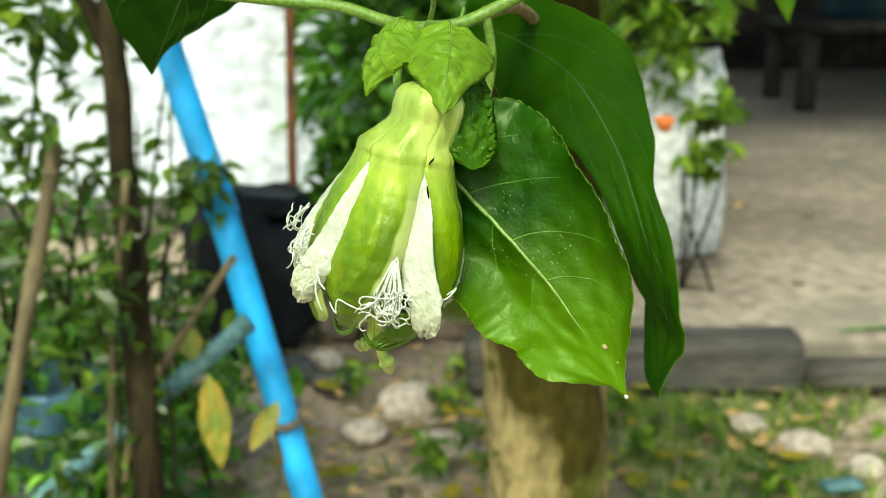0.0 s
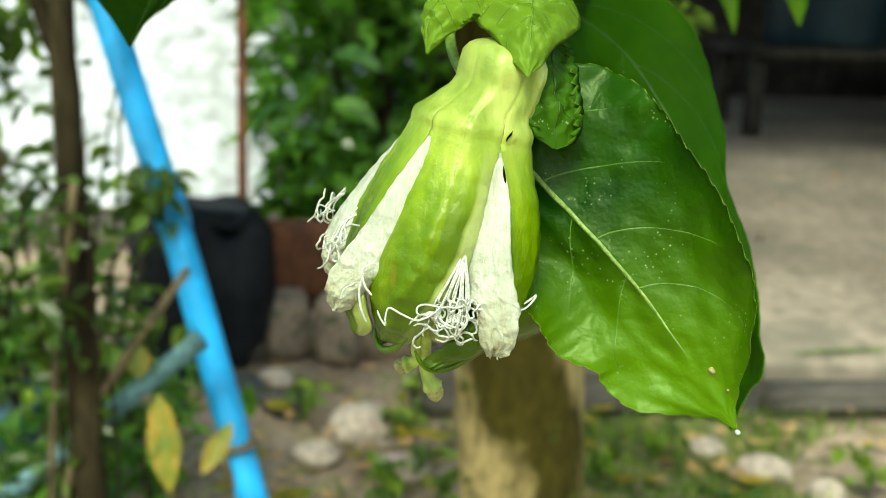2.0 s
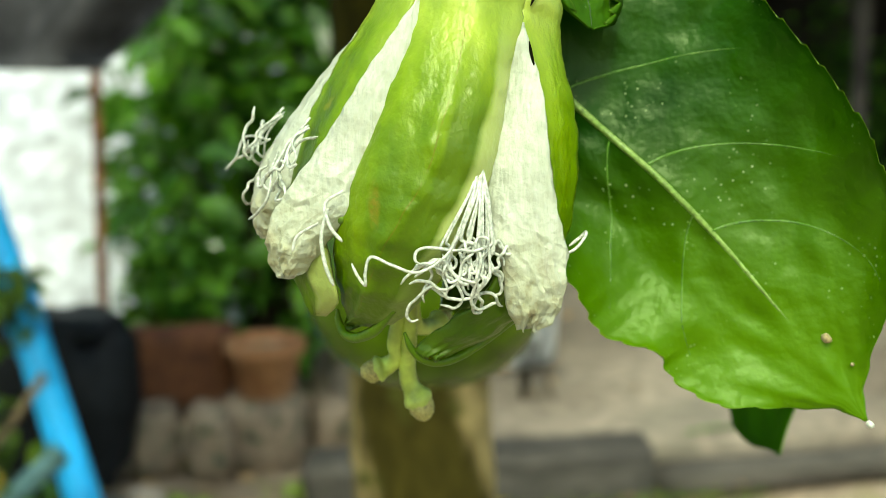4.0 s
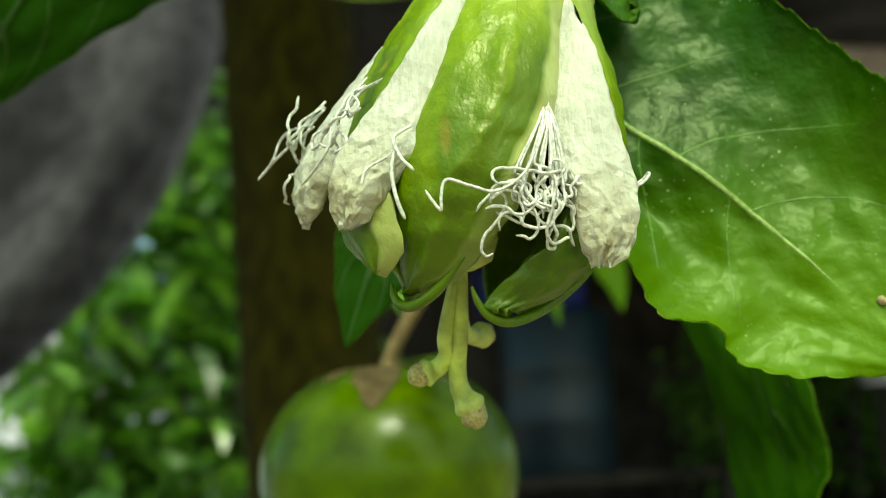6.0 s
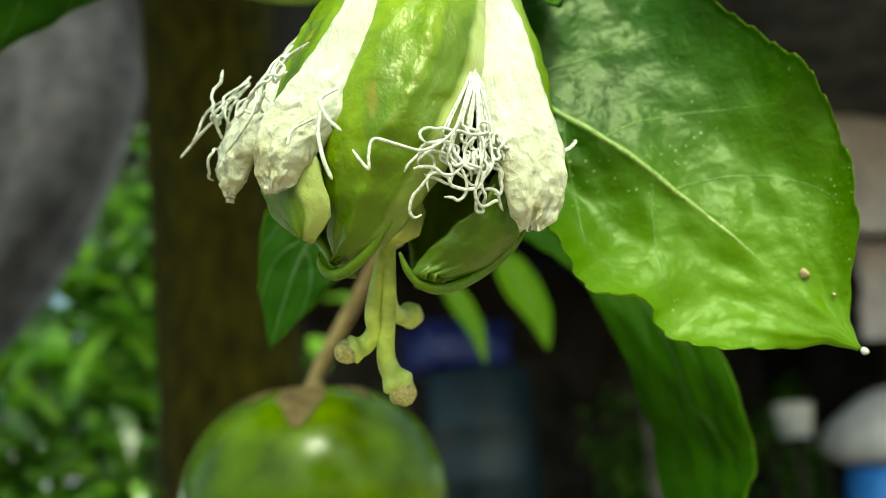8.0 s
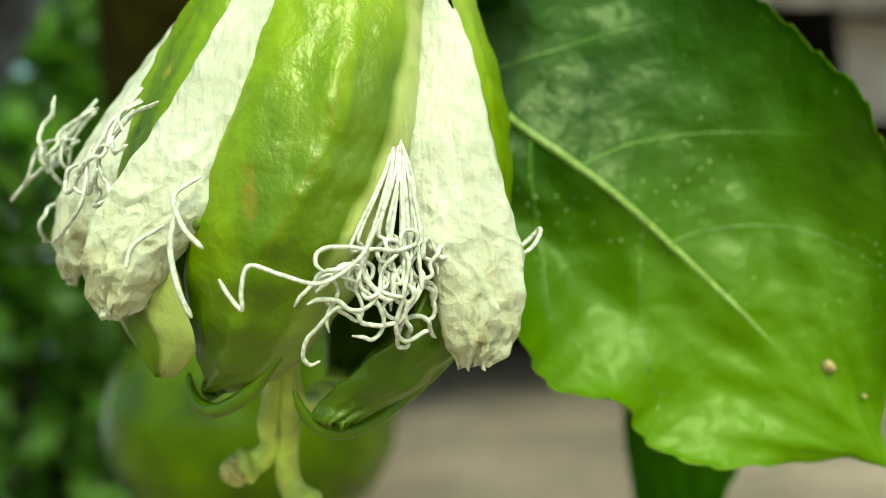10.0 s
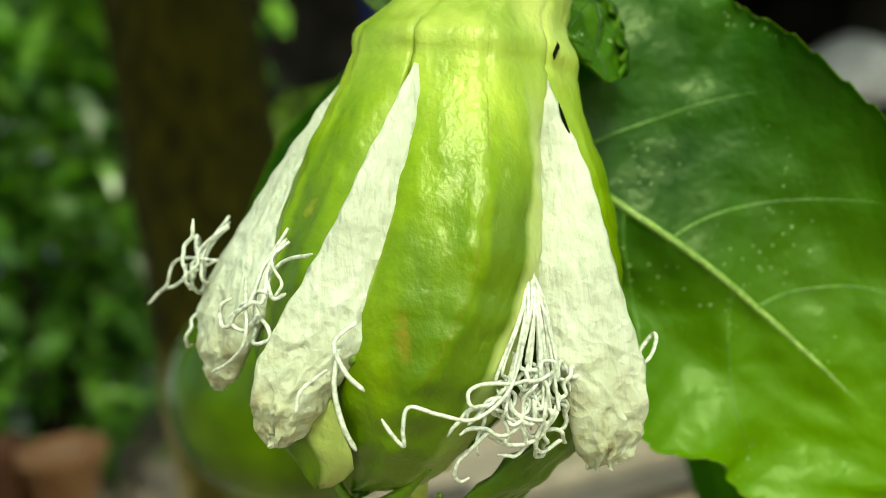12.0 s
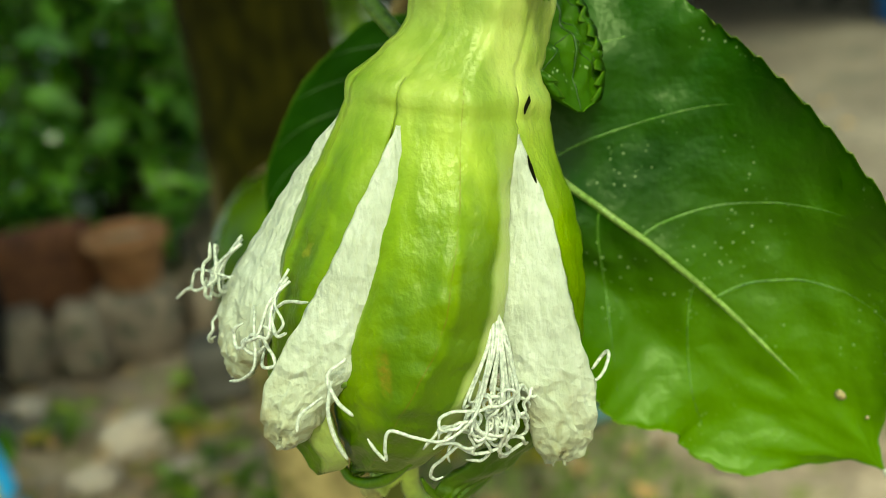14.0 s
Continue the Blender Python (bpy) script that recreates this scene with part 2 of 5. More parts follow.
M_BRACTVEIN = surface("bract_vein", (0.090, 0.190, 0.008), (0.140, 0.250, 0.014), 300, 0.4, relief=0.1, depth=0.0001)
M_BRACT = big_leaf_material("bract_leaf", (0.12, 0.235, 0.010), (0.19, 0.32, 0.022), 0.45, True)
# darker bract copy: the shade on the lowest bract is put into its colour
M_BRACT_DARK = big_leaf_material("bract_leaf_shaded", (0.022, 0.085, 0.0015), (0.060, 0.155, 0.003), 0.5, True, spec=0.25)
M_FRUIT = surface("fruit_skin", (0.034, 0.080, 0.0008), (0.072, 0.124, 0.0012), 30, 0.22, fine=3, relief=0.03, depth=0.0003, spec=0.18)
M_SCAR = surface("fruit_scar", (0.12, 0.085, 0.03), (0.26, 0.20, 0.085), 200, 0.7)
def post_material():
    """Tan wood below, its upper half painted dark olive as shade, with a ragged lower limit."""
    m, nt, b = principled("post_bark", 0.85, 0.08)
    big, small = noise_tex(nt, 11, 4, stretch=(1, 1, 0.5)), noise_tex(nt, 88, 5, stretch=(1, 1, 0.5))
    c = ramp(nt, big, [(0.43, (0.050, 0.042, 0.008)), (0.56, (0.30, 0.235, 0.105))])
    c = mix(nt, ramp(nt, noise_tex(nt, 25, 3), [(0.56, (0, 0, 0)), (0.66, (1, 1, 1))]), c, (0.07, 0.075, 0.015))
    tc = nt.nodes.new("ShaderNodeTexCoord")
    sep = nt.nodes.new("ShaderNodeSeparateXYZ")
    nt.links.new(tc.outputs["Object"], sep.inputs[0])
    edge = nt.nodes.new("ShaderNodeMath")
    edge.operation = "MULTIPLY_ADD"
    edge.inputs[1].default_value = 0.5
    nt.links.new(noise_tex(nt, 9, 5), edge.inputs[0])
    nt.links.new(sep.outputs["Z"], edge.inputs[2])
    # dark olive that puts the upper post's shade into its colour
    tinge = mix(nt, small, (0.012, 0.011, 0.0008), (0.038, 0.034, 0.0024))
    c = mix(nt, ramp(nt, edge.outputs[0], [(0.78, (0, 0, 0)), (0.88, (1, 1, 1))]), c, tinge)
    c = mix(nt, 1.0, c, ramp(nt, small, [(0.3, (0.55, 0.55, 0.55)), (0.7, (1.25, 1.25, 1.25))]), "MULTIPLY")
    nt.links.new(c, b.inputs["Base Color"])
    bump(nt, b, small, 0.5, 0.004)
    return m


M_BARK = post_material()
M_DARKBARK = surface("dark_bark", (0.010, 0.008, 0.004), (0.036, 0.028, 0.013), 14, 0.85, 6, 0.6, 0.004, spec=0.1, stretch=(1, 1, 0.3))
M_CANE = surface("dry_cane", (0.07, 0.052, 0.026), (0.165, 0.125, 0.065), 20, 0.7, 5, 0.3, 0.002, stretch=(1, 1, 0.2))
M_BLUE = surface("blue_plastic_pipe", (0.025, 0.36, 0.82), (0.04, 0.43, 0.92), 5, 0.35, 3, 0.1, 0.0005)
M_TEAL = surface("weathered_teal_paint", (0.055, 0.14, 0.155), (0.16, 0.30, 0.32), 18, 0.6, 6, 0.4, 0.002, spots=(0.08, 0.16, 0.06))
M_FADEBLUE = surface("faded_blue_paint", (0.07, 0.165, 0.29), (0.16, 0.29, 0.43), 12, 0.6, 6, 0.3, 0.002)
M_SHEET = surface("white_sheet", (0.86, 0.90, 0.98), (0.92, 0.95, 1.0), 3, 0.7, 5, 0.2, 0.01)
M_CLOTH = surface("pale_cloth", (0.66, 0.60, 0.62), (0.86, 0.82, 0.84), 7, 0.8, 5, 0.3, 0.006)
M_TARP = surface("grey_tarpaulin", (0.040, 0.041, 0.047), (0.135, 0.135, 0.152), 6, 0.75, 5, 0.4, 0.006, spec=0.12)
M_BLACK = surface("black_plastic", (0.006, 0.0065, 0.008), (0.017, 0.018, 0.021), 8, 0.6, 5, 0.5, 0.006, spec=0.15)
M_CRUMB = surface("beige_crumb", (0.30, 0.24, 0.11), (0.50, 0.42, 0.24), 900, 0.8, 3, 0.3, 0.0002)
M_RUST = surface("rusted_steel", (0.07, 0.025, 0.012), (0.20, 0.075, 0.03), 25, 0.8, 5, 0.4, 0.002)
M_TERRA = surface("terracotta", (0.30, 0.13, 0.055), (0.46, 0.23, 0.11), 14, 0.8, 6, 0.3, 0.002)
M_BRICK = surface("old_brick", (0.20, 0.15, 0.11), (0.38, 0.29, 0.21), 12, 0.9, 6, 0.5, 0.003, spots=(0.10, 0.10, 0.06))
M_STONE = surface("pale_stone", (0.40, 0.32, 0.26), (0.62, 0.52, 0.43), 10, 0.85, 6, 0.5, 0.004)
M_DARKSTONE = surface("dark_stone", (0.05, 0.05, 0.05), (0.14, 0.13, 0.125), 12, 0.8, 6, 0.5, 0.004)
M_SOIL = surface("bare_soil", (0.22, 0.16, 0.11), (0.50, 0.39, 0.29), 5, 0.95, 9, 0.8, 0.012, spots=(0.20, 0.20, 0.07))
M_CONCRETE = surface("worn_concrete", (0.135, 0.108, 0.084), (0.285, 0.238, 0.190), 1.6, 0.85, 14, 0.4, 0.004, spots=(0.16, 0.14, 0.11))
M_TIMBER = surface("weathered_timber", (0.045, 0.04, 0.036), (0.13, 0.115, 0.10), 9, 0.85, 7, 0.6, 0.004, stretch=(0.25, 1, 1))
M_BAG = surface("white_grow_bag", (0.55, 0.56, 0.56), (0.74, 0.75, 0.75), 9, 0.5, 5, 0.5, 0.006)
M_SACK = surface("grey_sack", (0.36, 0.36, 0.38), (0.52, 0.52, 0.55), 9, 0.6, 5, 0.5, 0.006)
M_DRUM = surface("dark_teal_drum", (0.003, 0.014, 0.022), (0.006, 0.024, 0.036), 5, 0.45)
M_BLUECRATE = surface("blue_crate_plastic", (0.004, 0.012, 0.13), (0.006, 0.02, 0.18), 6, 0.4)
M_BLUEBARREL = surface("blue_barrel_plastic", (0.015, 0.12, 0.42), (0.025, 0.17, 0.55), 5, 0.4)
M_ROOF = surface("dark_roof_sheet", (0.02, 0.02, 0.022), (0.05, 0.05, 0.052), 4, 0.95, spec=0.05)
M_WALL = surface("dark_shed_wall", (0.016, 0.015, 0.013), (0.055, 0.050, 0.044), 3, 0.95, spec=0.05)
M_SHRUB = foliage("shrub_leaf", (0.040, 0.125, 0.015), (0.155, 0.325, 0.055), 0.25)
M_SHRUB_Y = foliage("light_shrub_leaf", (0.10, 0.19, 0.02), (0.22, 0.32, 0.05), through_light=0.45)
M_SHRUB_MID = foliage("mid_shrub_leaf", (0.045, 0.098, 0.012), (0.125, 0.195, 0.035), through_light=0.4)
M_GRASS = foliage("grass_blade", (0.14, 0.24, 0.04), (0.26, 0.36, 0.08), 0.5)
M_LITTER = foliage("dead_leaf", (0.20, 0.125, 0.065), (0.42, 0.30, 0.17), 0.8, 0.1)
M_YELLOW = foliage("yellowing_leaf", (0.14, 0.19, 0.015), (0.44, 0.29, 0.03), 0.45, 0.3, per_leaf=False)
M_FLOWER = surface("orange_flower", (0.60, 0.13, 0.03), (0.75, 0.22, 0.05), 60, 0.6)


# ---- mesh helpers ----
def part(name, bm, material, parent=None, label="", smooth=True):
    me = bpy.data.meshes.new(name)
    if smooth:
        for f in bm.faces:
            f.smooth = True
    bm.to_mesh(me)
    bm.free()
    me.materials.append(material)
    ob = new(name, me)
    if parent:
        ob.parent = parent
    if label:
        ob["label"] = label
    return ob


def thing(name, label, category, group="", kind=""):
    return tagged(new(name), label, category, group, kind)


def spline(points, n):
    """n points on a smooth line through a few control points."""
    p = [Vector(q) for q in points]
    p = [2 * p[0] - p[1]] + p + [2 * p[-1] - p[-2]]
    out = []
    for i in range(n):
        f = i / (n - 1) * (len(p) - 3)
        k = min(int(f), len(p) - 4)
        t = f - k
        a, b, c, d = p[k:k + 4]
        out.append(0.5 * (2 * b + (c - a) * t + (2 * a - 5 * b + 4 * c - d) * t * t + (3 * b - a - 3 * c + d) * t ** 3))
    return out


def lerp_table(table, s):
    """Smooth value at s from rows of (position, value)."""
    if s <= table[0][0]:
        return table[0][1]
    for (a, va), (b, vb) in zip(table, table[1:]):
        if s <= b:
            t = (s - a) / (b - a)
            t = t * t * (3 - 2 * t) * 0.5 + t * 0.5
            return va + (vb - va) * t
    return table[-1][1]


def tube(points, radii, sides=8, n=None, bm=None, rough=0.0, flat=1.0):
    """A round rod along a smooth line, tapered, closed at both ends."""
    bm = bm or bmesh.new()
    line = spline(points, n) if n else [Vector(q) for q in points]
    rows = []
    side = None
    for i, c in enumerate(line):
        way = (line[min(i + 1, len(line) - 1)] - line[max(i - 1, 0)]).normalized()
        if side is None:
            side = way.orthogonal().normalized()
        side = (side - way * side.dot(way)).normalized()
        other = way.cross(side)
        f = i / (len(line) - 1)
        r = lerp_table(radii, f) if isinstance(radii, list) else radii
        ring = []
        for k in range(sides):
            a = 2 * math.pi * k / sides
            rr = r * (1 + rough * noise.noise(c * 18 + Vector((math.cos(a), math.sin(a), 0)) * 0.8)) if rough else r
            ring.append(bm.verts.new(c + side * math.cos(a) * rr + other * math.sin(a) * rr * flat))
        rows.append(ring)
    for a, b in zip(rows, rows[1:]):
        for k in range(sides):
            bm.faces.new((a[k], a[(k + 1) % sides], b[(k + 1) % sides], b[k]))
    bm.faces.new(rows[0][::-1])
    bm.faces.new(rows[-1])
    return bm


def lathe(profile, sides=32, bm=None, wobble=0.0, at=(0, 0, 0)):
    """A turned body from rows of (radius, height)."""
    bm = bm or bmesh.new()
    at = Vector(at)
    rings = []
    for r, z in profile:
        ring = []
        for k in range(sides):
            a = 2 * math.pi * k / sides
            v = Vector((math.cos(a) * r, math.sin(a) * r, z))
            if wobble:
                v += v.normalized() * wobble * noise.noise(v * 9 + at * 3)
            ring.append(bm.verts.new(v + at))
        rings.append(ring)
    for a, b in zip(rings, rings[1:]):
        for k in range(sides):
            bm.faces.new((a[k], a[(k + 1) % sides], b[(k + 1) % sides], b[k]))
    bm.faces.new(rings[0][::-1])
    bm.faces.new(rings[-1])
    bmesh.ops.recalc_face_normals(bm, faces=bm.faces)
    return bm


def block(size, bevel=0.006, at=(0, 0, 0), turn=0.0, rough=0.0, cuts=3):
    """A bevelled, slightly uneven block."""
    bm = bmesh.new()
    bmesh.ops.create_cube(bm, size=1)
    bmesh.ops.scale(bm, vec=size, verts=bm.verts)
    bmesh.ops.bevel(bm, geom=bm.edges[:], offset=bevel, segments=2, affect="EDGES")
    if rough:
        bmesh.ops.subdivide_edges(bm, edges=[e for e in bm.edges if e.calc_length() > bevel * 3], cuts=cuts, use_grid_fill=True)
        for v in bm.verts:
            v.co += Vector(noise.noise_vector(v.co * 14 + Vector(at) * 5)) * rough
    bmesh.ops.rotate(bm, matrix=Matrix.Rotation(radians(turn), 3, "Z"), verts=bm.verts)
    bmesh.ops.translate(bm, vec=at, verts=bm.verts)
    return bm


def blade(midrib, wide_a, wide_b, normal, fold=0.0, quilt=0.0, teeth=0.0, nu=44, nv=14, thick=0.0003, curl=0.0, seed=0.0, tooth_n=16, wave=0.0, rim_a=None, rim_b=None, trough=0.0):
    """A leaf blade: a midrib line, a width table to either side (fractions of the length from the base), a face normal.
    fold lifts both halves, curl rolls the margins, quilt swells the skin between veins, teeth notches the margin,
    rim_a and rim_b are tables of how far each margin stands off the midrib's plane, trough sinks the skin between midrib and margin. normal may be a list, for a twisted leaf."""
    bm = bmesh.new()
    uv = bm.loops.layers.uv.new("UVMap")
    line = spline(midrib, nu)
    facing = [n.normalized() for n in spline(normal, nu)] if isinstance(normal, list) else [Vector(normal).normalized()] * nu
    grid, where, ups = [], {}, []
    for i, c in enumerate(line):
        u = i / (nu - 1)
        normal = facing[i]
        way = (line[min(i + 1, nu - 1)] - line[max(i - 1, 0)]).normalized()
        side = way.cross(normal).normalized()
        up = side.cross(way)
        ups.append(up)
        row = []
        for j in range(-nv, nv + 1):
            v = j / nv
            table = wide_a if v >= 0 else wide_b
            w = lerp_table(table, u)
            if teeth and abs(v) == 1:
                w *= 1 - teeth * (0.5 + 0.5 * ((u * tooth_n + seed) % 1.0))
            q = abs(v)
            calm = 0.25 * (lerp_table(table, max(0, u - 0.09)) + lerp_table(table, max(0, u - 0.045)) + lerp_table(table, min(1, u + 0.045)) + lerp_table(table, min(1, u + 0.09))) if 0.1 < u < 0.9 else w
            p = c + side * (v * (calm + (w - calm) * q ** 4)) + way * (0.10 * w * (q - q * q) if quilt else 0)
            lift = fold * w * q + curl * w * q ** 3 + wave * q ** 4 * math.sin(u * 31 + 1.7 * noise.noise((u * 5, v, seed)))
            if rim_a:
                lift += lerp_table(rim_a if v >= 0 else rim_b, u) * q ** 3 - trough * q * (1 - q) * math.sin(math.pi * u) * (1 if u < 0.6 else 1 - (u - 0.6) / 0.4)
            if quilt:
                calmer = 1 - max(0.0, (u - 0.72) / 0.28)
                lift += quilt * calmer * (noise.noise(Vector((u * 7 + seed, v * 2.6, seed))) * 1.0 + 0.5 * noise.noise(Vector((u * 15, v * 5.5, 3 + seed))))
                ribs = abs(math.sin((u * 5.2 + q * 1.1 + (0.3 if v > 0 else 0)) * math.pi))
                lift += quilt * calmer * 0.55 * ribs * min(1, q * 3) * (1 - 0.6 * q)
            vert = bm.verts.new(p + up * lift)
            where[vert] = (0.5 + 0.5 * v, u)
            row.append(vert)
        grid.append(row)
    back = []
    for row, up in zip(grid, ups):
        line2 = []
        for v in row:
            w = bm.verts.new(v.co - up * thick)
            where[w] = where[v]
            line2.append(w)
        back.append(line2)
    for sheet_rows, flip in ((grid, False), (back, True)):
        for a, b in zip(sheet_rows, sheet_rows[1:]):
            for k in range(len(a) - 1):
                quad = (a[k], a[k + 1], b[k + 1], b[k])
                f = bm.faces.new(quad[::-1] if flip else quad)
                for lo in f.loops:
                    lo[uv].uv = where[lo.vert]
    rim = grid[0] + [r[-1] for r in grid[1:]] + grid[-1][-2::-1] + [r[0] for r in grid[-2:0:-1]]
    rim2 = back[0] + [r[-1] for r in back[1:]] + back[-1][-2::-1] + [r[0] for r in back[-2:0:-1]]
    for k in range(len(rim)):
        m = (k + 1) % len(rim)
        f = bm.faces.new((rim[m], rim[k], rim2[k], rim2[m]))
        for lo in f.loops:
            lo[uv].uv = where[lo.vert]
    return bm, grid, ups


def leaf(name, label, midrib, wide_a, wide_b, normal, material, vein=0.0006, ribs=5, group="", petiole=None, starts=None, vein_material=None, sunk=0.0, **kw):
    """A whole leaf: blade, midrib, side veins, petiole."""
    top = thing(name, label, "leaf", group)
    bm, grid, ups = blade(midrib, wide_a, wide_b, normal, **kw)
    rows = [[v.co.copy() for v in r] for r in grid]
    part("blade", bm, material, top)
    n = len(rows)
    c = len(rows[0]) // 2
    part("midrib", tube([r[c] - u * vein * sunk for r, u in zip(rows[:n - 1], ups)], [(0, vein * 1.35), (0.7, vein * 0.8), (1, vein * 0.2)], 8), vein_material or M_VEIN, top)
    for k in range(ribs):
        for s in (1, -1):
            start = int(n * (starts[s][k] if starts else 0.06 + 0.72 * k / ribs + (0.03 if s < 0 else 0)))
            pts = []
            for j in range(0, c + 1):
                if j > c * 0.94:
                    break
                i = start + n * 0.26 * (j / c) ** 1.5
                if i > n - 2:
                    break
                pts.append(rows[int(i)][c + s * j].lerp(rows[int(i) + 1][c + s * j], i - int(i)) - ups[int(i)] * vein * sunk * 0.4)
            if len(pts) > 4:
                part("side_vein", tube(pts, [(0, vein * (0.50 if s < 0 else 0.38)), (0.6, vein * 0.34), (1, vein * 0.16)], 6), vein_material or M_SIDEVEIN, top)
    if petiole:
        part("petiole", tube(petiole, vein * 2.2, 8, 14), M_STEM, top)
    return top


def crown(centre, size, count, leaf_size, shape=0.5, droop=0.3, seed=1, hollow=0.0):
    """Many small folded leaves within a rough ellipsoid, gathered in twigs' clumps."""
    rnd = random.Random(seed)
    verts, faces = [], []
    clumps = []
    for _ in range(max(6, count // 14)):
        while True:
            p = Vector((rnd.uniform(-1, 1), rnd.uniform(-1, 1), rnd.uniform(-1, 1)))
            if hollow <= p.length <= 1 + 0.3 * noise.noise(p * 2 + Vector((seed, 0, 0))):
                break
        clumps.append(p)
    for _ in range(count):
        p = rnd.choice(clumps) + Vector((rnd.gauss(0, 0.13), rnd.gauss(0, 0.13), rnd.gauss(0, 0.13)))
        p = Vector(centre) + Vector((p.x * size[0], p.y * size[1], p.z * size[2]))
        length = leaf_size * rnd.uniform(0.6, 1.3)
        way = Vector((rnd.gauss(0, 1), rnd.gauss(0, 1), rnd.gauss(-droop, 0.5))).normalized()
        side = way.cross(Vector((rnd.gauss(0, 0.4), rnd.gauss(0, 0.4), 1))).normalized()
        up = side.cross(way)
        w = length * shape * 0.5
        k = len(verts)
        for f, s, h in ((0, 0, 0), (0.3, 0.9, 0.12), (0.65, 0.8, 0.1), (1, 0, -0.12), (0.65, -0.8, 0.1), (0.3, -0.9, 0.12), (0.45, 0, 0)):
            verts.append(p + way * length * f + side * w * s + up * length * h)
        faces += [(k, k + 1, k + 6), (k + 1, k + 2, k + 6), (k + 2, k + 3, k + 6), (k + 3, k + 4, k + 6), (k + 4, k + 5, k + 6), (k + 5, k, k + 6)]
    me = bpy.data.meshes.new("crown")
    me.from_pydata([tuple(v) for v in verts], [], faces)
    return me


def shrub(label, base, stems, centre, size, count, leaf_size, material, bark=None, stem_r=0.008, seed=1, **kw):
    top = thing("shrub", label, "shrub")
    rnd = random.Random(seed)
    for _ in range(stems):
        tip = Vector(centre) + Vector((rnd.uniform(-.7, .7) * size[0], rnd.uniform(-.7, .7) * size[1], rnd.uniform(0, .8) * size[2]))
        b = Vector(base) + Vector((rnd.uniform(-.04, .04), rnd.uniform(-.04, .04), 0))
        mid = b.lerp(tip, 0.5) + Vector((rnd.gauss(0, .03), rnd.gauss(0, .03), 0.05))
        part("stem", tube([b, mid, tip], [(0, stem_r), (1, stem_r * 0.35)], 7, 14), bark or M_DARKBARK, top)
    me = crown(centre, size, count, leaf_size, seed=seed, **kw)
    me.materials.append(material)
    ob = new("crown", me)
    ob.parent = top
    return top


# ---- ground, slab, roof ----
def ground_sheet():
    bm = bmesh.new()
    xs = [-300, -60, -15, -6] + [-3 + 0.1 * i for i in range(61)] + [6, 15, 60, 300]
    ys = [-300, -60, -15, -5, -2] + [0.1 * i for i in range(61)] + [9, 15, 60, 300]
    grid = []
    for y in ys:
        row = []
        for x in xs:
            z = 0.025 * noise.noise((x * 1.7, y * 1.7, 0)) + 0.012 * noise.noise((x * 6, y * 6, 4))
            row.append(bm.verts.new((x, y, z - 0.02)))
        grid.append(row)
    for a, b in zip(grid, grid[1:]):
        for k in range(len(a) - 1):
            bm.faces.new((a[k], a[k + 1], b[k + 1], b[k]))
    return tagged(part("ground", bm, M_SOIL), "bare brown garden soil with fallen leaves", "ground", kind="structure")


ground_sheet()
tagged(part("concrete_pavement", block((7.0, 7.0, 0.22), 0.012, (3.65, 5.5, -0.018), 0, 0.004, 8), M_CONCRETE), "worn grey-brown concrete yard slab, dusty and stained", "pavement", kind="structure")

# ---- things in the yard ----
def kerb_timber():
    top = thing("timber_edging", "weathered dark timber edging along a concrete slab", "edging")
    part("beam", block((0.66, 0.10, 0.12), 0.012, (0.375, 1.955, 0.045), -1, 0.008, 6), M_TIMBER, top)
    part("beam", block((0.9, 0.06, 0.055), 0.01, (1.17, 1.965, 0.02), 1.5, 0.006, 6), M_TIMBER, top)


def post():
    top = thing("wooden_post", "thick tan wooden post, shade painted dark olive higher up, standing in soil", "post")
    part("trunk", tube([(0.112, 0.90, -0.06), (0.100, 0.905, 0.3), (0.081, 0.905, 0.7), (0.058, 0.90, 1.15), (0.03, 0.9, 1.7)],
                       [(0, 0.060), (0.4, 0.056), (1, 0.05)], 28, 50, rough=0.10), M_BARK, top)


def pipe(name, label, pts, r, material, category="pipe", joint=None, n=30, rough=0.0):
    top = thing(name, label, category)
    part("tube", tube(pts, r, 18, n, rough=rough), material, top)
    if joint:
        part("joint", tube(joint, r * 1.12, 18), material, top)
    return top


def sheet(name, label, corner, across, down, material, nu=40, nv=40, wave=0.03, sag=0.0, thick=0.002, freq=5.0, taper=0.0):
    """A hanging cloth or plastic sheet with soft folds."""
    bm = bmesh.new()
    corner, across, down = Vector(corner), Vector(across), Vector(down)
    normal = across.cross(down).normalized()
    grid = []
    for i in range(nv + 1):
        row = []
        for j in range(nu + 1):
            u, v = j / nu, i / nv
            p = corner + across * u * (1 - taper * v ** 4) + down * v
            f = wave * (noise.noise((u * freq, v * 1.3, 2)) + 0.5 * noise.noise((u * freq * 2.3, v * 3, 7)))
            row.append(bm.verts.new(p + normal * f + Vector((0, 0, -sag * math.sin(u * math.pi) * (1 - v)))))
        grid.append(row)
    for a, b in zip(grid, grid[1:]):
        for k in range(nu):
            bm.faces.new((a[k], a[k + 1], b[k + 1], b[k]))
    hem = [(v.co.copy(),) for v in grid[-1]]
    bmesh.ops.solidify(bm, geom=bm.faces[:], thickness=thick)
    top = thing(name, label, "sheet")
    part("cloth", bm, material, top)
    edge = [grid_edge[0] + normal * 0.002 for grid_edge in hem]
    part("hem", tube(edge, thick * 3, 6), material, top)
    return top


